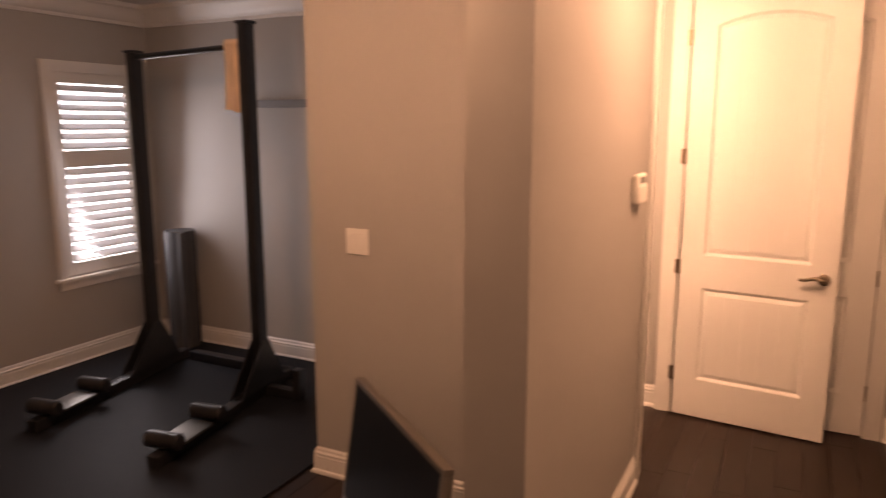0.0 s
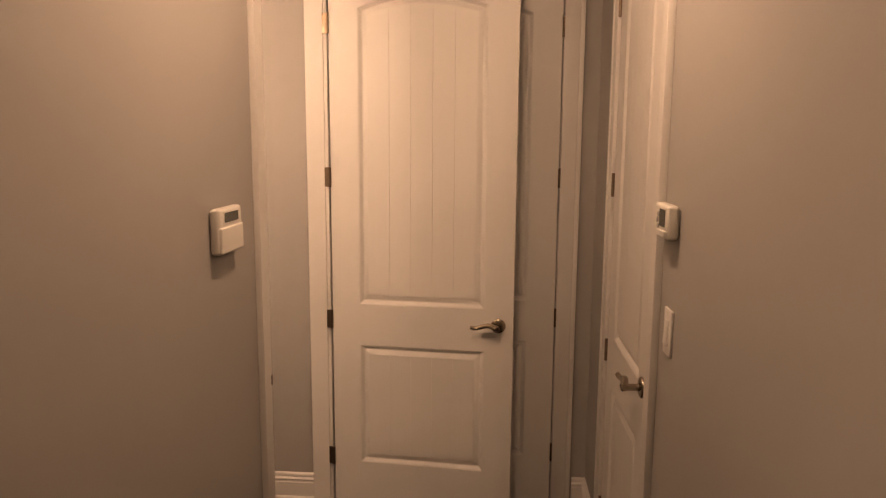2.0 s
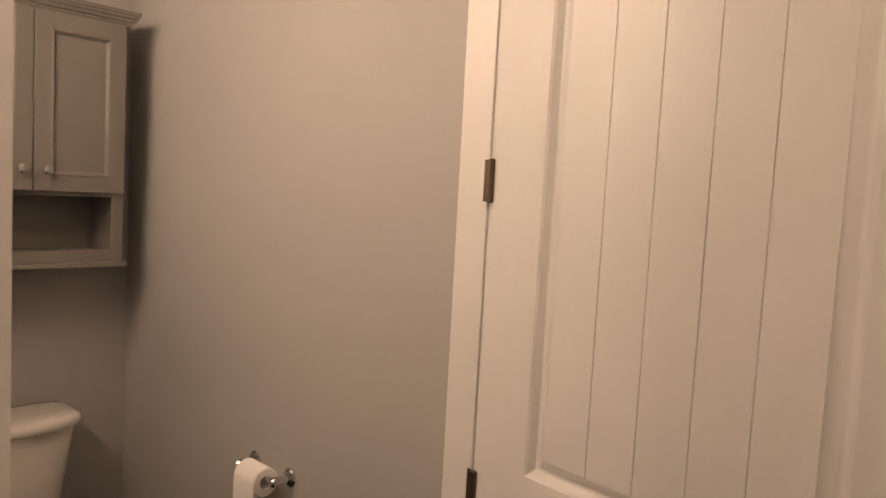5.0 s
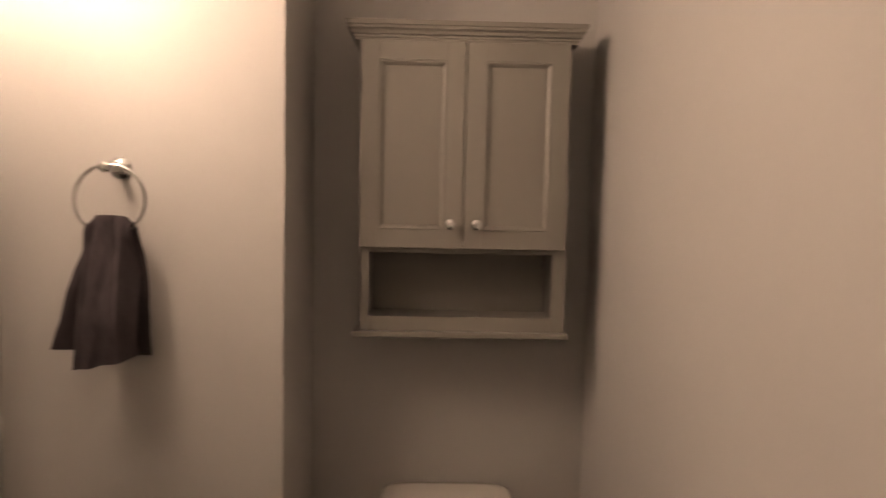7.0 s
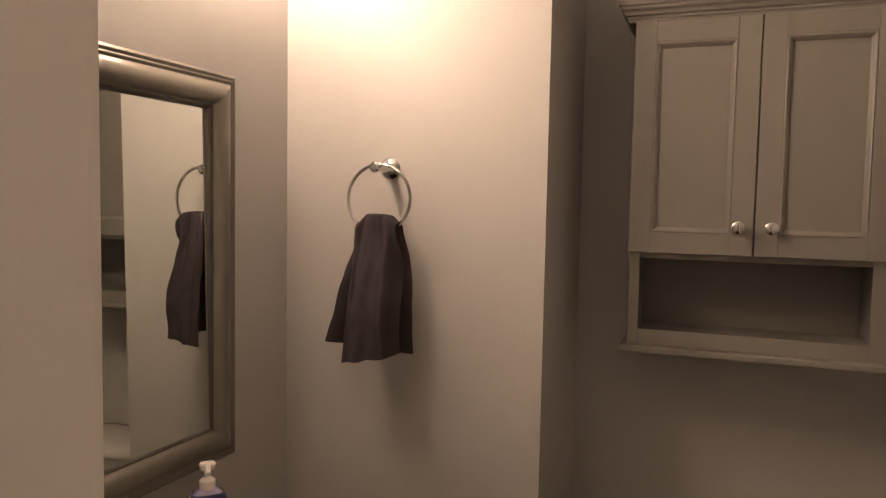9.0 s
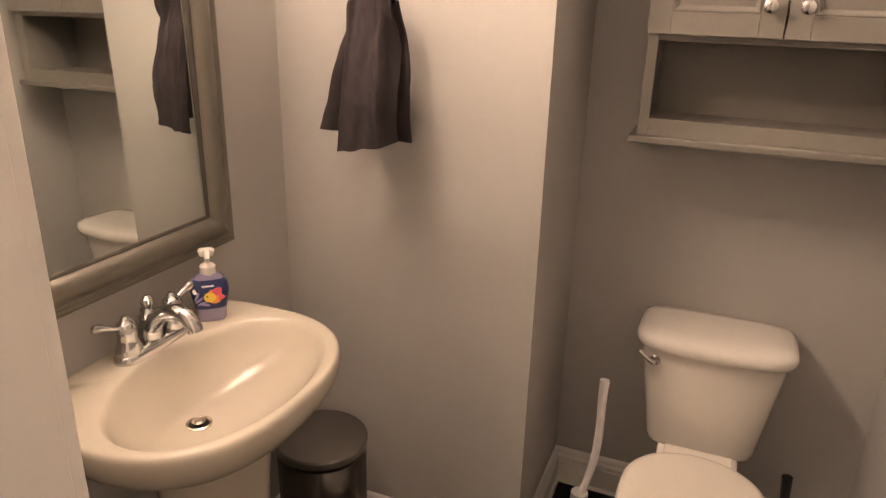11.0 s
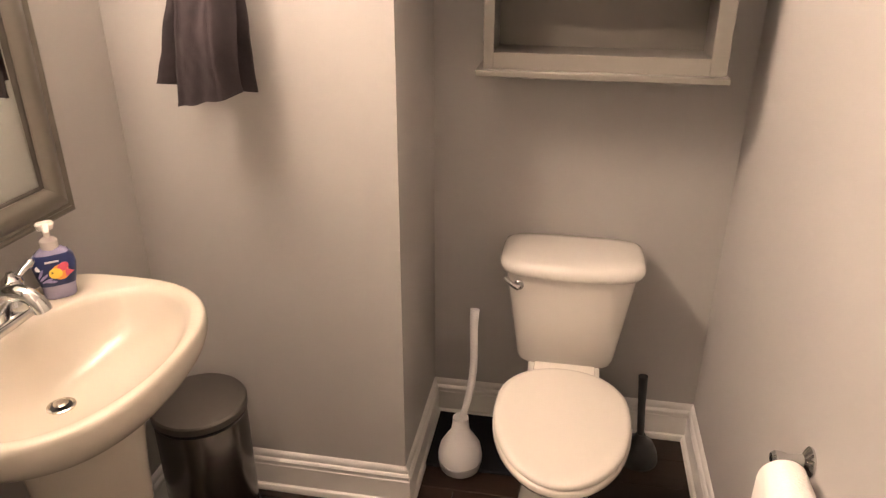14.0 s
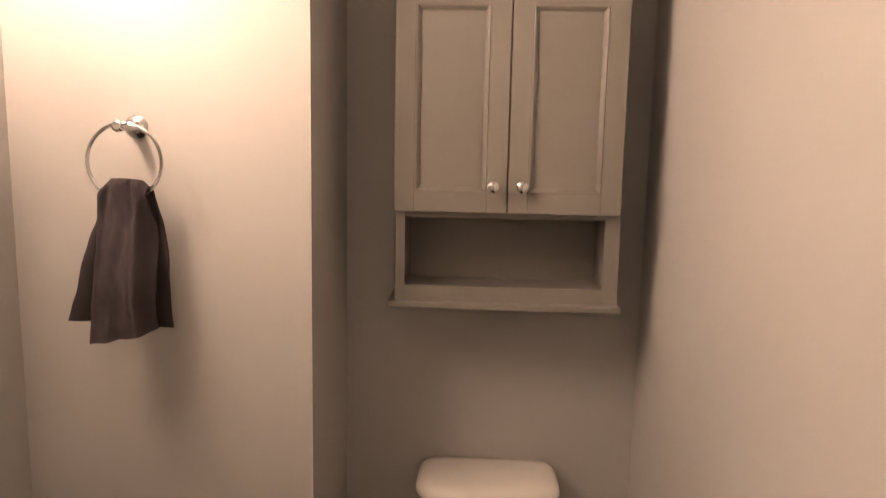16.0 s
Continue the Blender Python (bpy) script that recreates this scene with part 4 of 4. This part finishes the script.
def towel_point(u, s):
    """A point of the towel: u across its width, s from the front hem (0) over the ring (0.5) to the rear hem (1)."""
    front = s < 0.5
    side = 1 if front else -1
    d = 1 - abs(2 * s - 1)
    turn = max(0.0, (d - 0.92) / 0.08) * math.pi / 2
    v = max(0.0, 1 - d / 0.92)
    if front:
        y0, y1 = (-0.044, 0.057), (-0.054, 0.070)
        hem = 1.187 + 0.022 * u + 0.002 * math.sin(u * 14)
    else:
        y0, y1 = (-0.046, 0.057), (-0.131, 0.080)
        hem = 1.219 - 0.018 * u + 0.002 * math.sin(u * 11 + 1)
    yl = y0[0] + (y1[0] - y0[0]) * v ** 0.9
    yr = y0[1] + (y1[1] - y0[1]) * math.sin(math.pi / 2 * min(1.0, (1.5 if front else 2.3) * v))
    y = yl + (yr - yl) * u
    r = 0.020
    crest = 1.510 + 0.005 * math.sin(2.6 * u + 0.5) - 0.018 * (1 - smooth_step(0.0, 0.22, u)) - 0.012 * smooth_step(0.82, 1.0, u)
    z = hem + (crest - hem) * (1 - v) + r * math.sin(turn)
    k = math.cos(turn)
    x = side * (r + (0.052 if front else 0.018) * smooth_step(0.0, 0.8, v))
    if front:
        x -= 0.014 * (1 - smooth_step(0.0, 0.10, u)) * smooth_step(0.0, 0.4, v)
        x -= 0.058 * smooth_step(0.70 + 0.08 * v, 1.0, u) * smooth_step(0.0, 0.35, v)
        x += (0.006 * math.sin(u * 8.5 + 0.6) + 0.003 * math.sin(u * 19 + 2 * v)) * (0.35 + 0.65 * (1 - v))
        x -= 0.010 * math.exp(-((u - 0.62 - 0.16 * v) / 0.06) ** 2) * (1 - 0.6 * v)
        x -= 0.008 * math.exp(-((u - 0.17 + 0.05 * v) / 0.06) ** 2) * (1 - 0.9 * v)
    else:
        x += 0.004 * math.sin(u * 10 + 1.2) * (1 - 0.5 * v)
        x += 0.040 * (1 - smooth_step(0.0, 0.34, u)) * smooth_step(0.05, 0.7, v) - 0.018 * math.exp(-((u - 0.36) / 0.12) ** 2) * v
    x += 0.004 * math.sin(z * 23 + u * 3) + 0.0022 * math.sin(z * 61 - u * 7 + 1.3) * math.sin(u * 15 + z * 20) + 0.0004 * math.sin(z * 130 + u * 31)
    return Vector((x * k, y, z))


def towel_sheet(u0, u1, s0, s1, nu, ns, thick, lift=0.0):
    """A stretch of the towel with its own thickness, raised by lift."""
    outer, inner = [], []
    e = 0.004
    for j in range(ns + 1):
        s_ = s0 + (s1 - s0) * j / ns
        ro, ri = [], []
        for i in range(nu + 1):
            u = u0 + (u1 - u0) * i / nu
            n = (towel_point(u + e, s_) - towel_point(u - e, s_)).cross(towel_point(u, s_ + e) - towel_point(u, s_ - e)).normalized()
            p = towel_point(u, s_)
            ro.append(p + n * lift)
            ri.append(p + n * (lift - thick))
        outer.append(ro)
        inner.append(ri)
    bm = bmesh.new()
    vo = [[bm.verts.new(p) for p in r] for r in outer]
    vi = [[bm.verts.new(p) for p in r] for r in inner]
    for j in range(ns):
        for i in range(nu):
            bm.faces.new((vo[j][i], vo[j][i + 1], vo[j + 1][i + 1], vo[j + 1][i]))
            bm.faces.new((vi[j][i], vi[j + 1][i], vi[j + 1][i + 1], vi[j][i + 1]))
        bm.faces.new((vo[j][0], vo[j + 1][0], vi[j + 1][0], vi[j][0]))
        bm.faces.new((vo[j][nu], vi[j][nu], vi[j + 1][nu], vo[j + 1][nu]))
    for i in range(nu):
        bm.faces.new((vo[0][i], vi[0][i], vi[0][i + 1], vo[0][i + 1]))
        bm.faces.new((vo[ns][i], vo[ns][i + 1], vi[ns][i + 1], vi[ns][i]))
    return bm


part("cloth", towel_sheet(0, 1, 0.0, 1.0, 48, 140, 0.0055), M_TOWEL, tw, angle=80)
part("woven_band", towel_sheet(0.01, 0.99, 0.134, 0.146, 40, 2, 0.003, 0.0012), M_TOWEL, tw, "flat woven band across the towel", angle=80)
part("front_hem", towel_sheet(0.0, 1.0, 0.0, 0.010, 48, 2, 0.008, 0.0014), M_TOWEL, tw, "turned hem", angle=80)

# paper holder
th = placed("paper_holder", "chrome toilet paper holder with two posts", "paper holder", (-0.790, YR, 0.690), (0, -1))
for s in (-1, 1):
    p = part("post", lathe([(0.026, 0), (0.027, 0.004), (0.021, 0.010), (0.012, 0.015), (0.010, 0.040), (0.013, 0.048), (0.014, 0.062), (0.009, 0.068)], 26, (s * 0.088, 0, 0), Matrix.Rotation(radians(-90), 4, "X")), M_CHROME, th)
part("roller", tube([(-0.085, 0.056, 0), (0.085, 0.056, 0)], 0.008, 12), M_CHROME, th)
ro = placed("paper_roll", "white toilet paper roll, partly used", "toilet paper", (-0.790, YR - 0.056, 0.678), (0, -1))
part("roll", lathe([(0.020, -0.052), (0.039, -0.052), (0.041, -0.050), (0.041, 0.050), (0.039, 0.052), (0.020, 0.052), (0.020, -0.052)], 36, m=Matrix.Rotation(radians(90), 4, "Y"), cap0=False, cap1=False), M_PAPER, ro)
part("loose_sheet", box((-0.051, 0.0398, -0.070), (0.051, 0.0413, 0.0), 0.0003, 1), M_PAPER, ro)

# ---- gym corner ----
mat = tagged(mesh_ob("rubber_floor_mat", box((GX + 0.03, -0.6, 0.0), (-1.50, 2.32, 0.012), 0.003, 1), M_RUBBER), "black rubber gym mat covering the floor", "mat")

rack = thing("pull_up_rack", "black steel squat rack with pull-up bar", "gym rack", (0, 0, 0.012))
UX = (-2.375, -3.330)
UY, UT = 1.66, 2.165
for x in UX:
    top = UT + (0.13 if x == UX[0] else 0.0)
    toe = Matrix.Translation((x, UY, 0)) @ Matrix.Rotation(radians(10.5), 4, "Z")
    gus = [(-0.30, 0.065), (0.22, 0.065), (0.035, 0.36), (-0.035, 0.36)]
    part("upright", box((x - 0.035, UY - 0.035, 0.04), (x + 0.035, UY + 0.035, top), 0.004, 2), M_RACK, rack)
    part("foot", box((-0.035, -1.06, 0.0), (0.035, 0.34, 0.065), 0.004, 2, m=toe), M_RACK, rack)
    for off in (-0.042, 0.036):
        bm = extrude_poly(gus, off, off + 0.006, "x")
        bmesh.ops.transform(bm, matrix=toe, verts=bm.verts[:])
        part("gusset", bm, M_RACK, rack)
    part("top_cap", box((x - 0.045, UY - 0.045, top), (x + 0.045, UY + 0.045, top + 0.018), 0.005, 2), M_RACK, rack)
    for yy in (-0.96, -0.58):
        part("roller_pad", tube([toe @ Vector((-0.10, yy, 0.112)), toe @ Vector((-0.09, yy, 0.112)), toe @ Vector((0.09, yy, 0.112)), toe @ Vector((0.10, yy, 0.112))], [0.036, 0.046, 0.046, 0.036], 18), M_RACK, rack)
    part("roller_tray", box((-0.08, -0.90, 0.067), (0.08, -0.64, 0.085), 0.004, 2, m=toe), M_BINLID, rack, "scuffed bright steel tray")
part("cross_member", box((UX[1] + 0.035, 1.94, 0.0), (UX[0] - 0.035, 2.01, 0.065), 0.004, 2), M_RACK, rack)
part("pull_up_bar", tube([(UX[0], UY, UT + 0.005), (UX[1], UY, UT - 0.025)], 0.020, 16), M_RACK, rack)
part("rear_post", box((-2.13, 1.66, 0.0), (-2.07, 1.72, 0.20), 0.004, 2), M_RACK, rack)
part("rear_arm", box((-2.340, 1.66, 0.0), (-2.13, 1.72, 0.06), 0.004, 2), M_RACK, rack)
# grey strip along the back wall, in place of an unidentified dark line
rail = tagged(mesh_ob("wall_strip", box((-2.95, GY - 0.030, 1.838), (XB - 0.115, GY, 1.892), 0.004, 2), M_STRIPG), "thin grey strip along the wall", "rail")

pt = thing("draped_cloth", "peach cloth hanging over the pull-up bar", "cloth", (-2.475, UY, 0.012))
cb = cloth((-0.045, 0.050), (-0.060, 0.075), 2.192, 1.800, 0.0, 11, 0.02, nx=16, nz=24)
bmesh.ops.transform(cb, matrix=Matrix.Rotation(radians(-90), 4, "Z") @ Matrix.Translation((0.028, 0, 0)), verts=cb.verts[:])
part("front_side", cb, M_PEACH, pt, angle=80)
part("fold_over", tube([(-0.045 + 0.09 * i / 6, -0.005, 2.186) for i in range(7)], 0.028, 12), M_PEACH, pt)

fr = thing("rolled_mat", "dark grey exercise mat rolled and stood upright", "exercise mat", (-3.60, 2.20, 0.012))
part("roll", lathe([(0.108, 0.0), (0.112, 0.004), (0.112, 0.905), (0.108, 0.912), (0.085, 0.905), (0.06, 0.912), (0.03, 0.905)], 32), node_mat("foam", (0.040, 0.042, 0.046), 0.8, vary=0.15, scale=8, bump=0.3), fr)
part("end_wrap", box((0.085, -0.112, 0.0), (0.118, -0.060, 0.908), 0.006, 2), node_mat("foam_edge", (0.06, 0.065, 0.072), 0.8, vary=0.15, scale=8), fr)

# screen leaning in the corner
tvm = Matrix.Translation((-0.781, 0.500, 0.018)) @ Matrix.Rotation(radians(-39), 4, "Z") @ Matrix.Rotation(radians(-8), 4, "X")
tv = thing("flat_screen", "black flat screen television leaning against the wall", "television")
tv.matrix_world = tvm
part("panel", box((-0.48, 0.0, 0.0), (0.48, 0.035, 0.58), 0.005, 2), M_BLACK, tv)
part("screen", box((-0.463, -0.002, 0.03), (0.463, 0.002, 0.56)), M_SCREEN, tv)
for lo, hi in (((-0.484, -0.005, 0.56), (0.484, 0.037, 0.585)), ((-0.484, -0.005, -0.003), (0.484, 0.037, 0.028)), ((-0.484, -0.005, 0.028), (-0.462, 0.037, 0.56)), ((0.462, -0.005, 0.028), (0.484, 0.037, 0.56))):
    part("bezel", box(lo, hi, 0.004, 2), M_SILVER, tv)
part("rear_housing", box((-0.35, 0.034, 0.08), (0.35, 0.062, 0.46), 0.015, 3), M_BLACK, tv)

# window with plantation shutters
win = thing("window_1", "white shuttered window with bright daylight behind", "window", (GX, 0, 0), kind="structure")
WY0, WY1, WZ0, WZ1 = 1.53, 2.19, 0.65, 2.08
for lo, hi in (((0, WY0 - 0.075, WZ0 - 0.01), (0.018, WY0 + 0.004, WZ1 + 0.075)), ((0, WY1 - 0.004, WZ0 - 0.01), (0.018, WY1 + 0.075, WZ1 + 0.075)), ((0, WY0 + 0.004, WZ1 - 0.004), (0.018, WY1 - 0.004, WZ1 + 0.075))):
    part("window_casing", box(lo, hi, 0.003, 2), M_TRIM, win)
part("window_sill", box((0, WY0 - 0.10, WZ0 - 0.035), (0.050, WY1 + 0.10, WZ0 - 0.010), 0.005, 2), M_TRIM, win)
part("apron", box((0, WY0 - 0.075, WZ0 - 0.095), (0.016, WY1 + 0.075, WZ0 - 0.035), 0.003, 2), M_TRIM, win)
pane = part("pane", box((-0.085, WY0, WZ0), (-0.080, WY1, WZ1)), M_GLASS, win, smooth=False)
pane.visible_shadow = False
shu = part("shutter_frame", box((-0.035, WY0, WZ0), (0.0, WY0 + 0.055, WZ1), 0.002, 1), M_TRIM, win)
for lo, hi in (((-0.035, WY1 - 0.055, WZ0), (0, WY1, WZ1)), ((-0.035, WY0 + 0.055, WZ0), (0, WY1 - 0.055, WZ0 + 0.085)), ((-0.035, WY0 + 0.055, WZ1 - 0.075), (0, WY1 - 0.055, WZ1)), ((-0.035, WY0 + 0.055, 1.420), (0, WY1 - 0.055, 1.535))):
    part("shutter_rail", box(lo, hi, 0.002, 1), M_TRIM, win)
for z0, z1, n in ((WZ0 + 0.085, 1.420, 10), (1.535, WZ1 - 0.075, 7)):
    st = (z1 - z0) / n
    for k in range(n):
        m = Matrix.Translation((-0.018, 0, z0 + st * (k + 0.5))) @ Matrix.Rotation(radians(38), 4, "Y")
        part("slat", box((-0.034, WY0 + 0.058, -0.005), (0.034, WY1 - 0.058, 0.005), 0.003, 1, m=m), M_SLAT, win)

sky_panel = tagged(mesh_ob("backdrop", box((GX - 1.5, 0.4, 0.0), (GX - 1.45, 3.6, 3.2)), glow_mat("bright_sky", (0.58, 0.80, 1.0), 2.4)), "bright daylight sky outside the window", "sky", kind="structure")

# ---- floor boards ----
floor = structure("floor", box((GX - 0.12, -4.12, -0.12), (1.36, 2.85, -0.014)), M_CAULK, "dark stained hardwood plank floor", "floor")


def planks(x0, x1, y0, y1, along, w, seed, as_parts):
    """Boards laid side by side with staggered ends."""
    rnd = random.Random(seed)
    rest = bmesh.new()
    a0, a1, b0, b1 = (x0, x1, y0, y1) if along == "x" else (y0, y1, x0, x1)
    b = b0
    while b < b1 - 0.01:
        be = min(b + w, b1)
        a = a0 - rnd.uniform(0, 0.8)
        while a < a1 - 0.01:
            ae = a + rnd.uniform(0.8, 1.4)
            lo_a, hi_a = max(a, a0), min(ae, a1)
            if hi_a - lo_a > 0.02:
                g = 0.0008
                lo = (lo_a + g, b + g, -0.014) if along == "x" else (b + g, lo_a + g, -0.014)
                hi = (hi_a - g, be - g, 0.0) if along == "x" else (be - g, hi_a - g, 0.0)
                if as_parts:
                    part("plank", box(lo, hi, 0.0012, 1), M_FLOOR, floor, smooth=False)
                else:
                    box(lo, hi, 0.0012, 1, bm=rest)
            a = ae
        b = be
    if not as_parts:
        tagged(part("planks", rest, M_FLOOR, floor, smooth=False), kind="stuff")
    else:
        rest.free()


planks(XB, 0.0, YM, YR, "y", 0.125, 5, True)
planks(0.0, 1.36, 0.0, 2.85, "y", 0.125, 6, True)
planks(GX - 0.12, XB, -4.12, 2.45, "y", 0.125, 7, False)
planks(XB, 1.36, -4.12, 0.0, "y", 0.125, 8, False)
planks(XB, 0.0, 0.0, YM, "y", 0.125, 9, False)
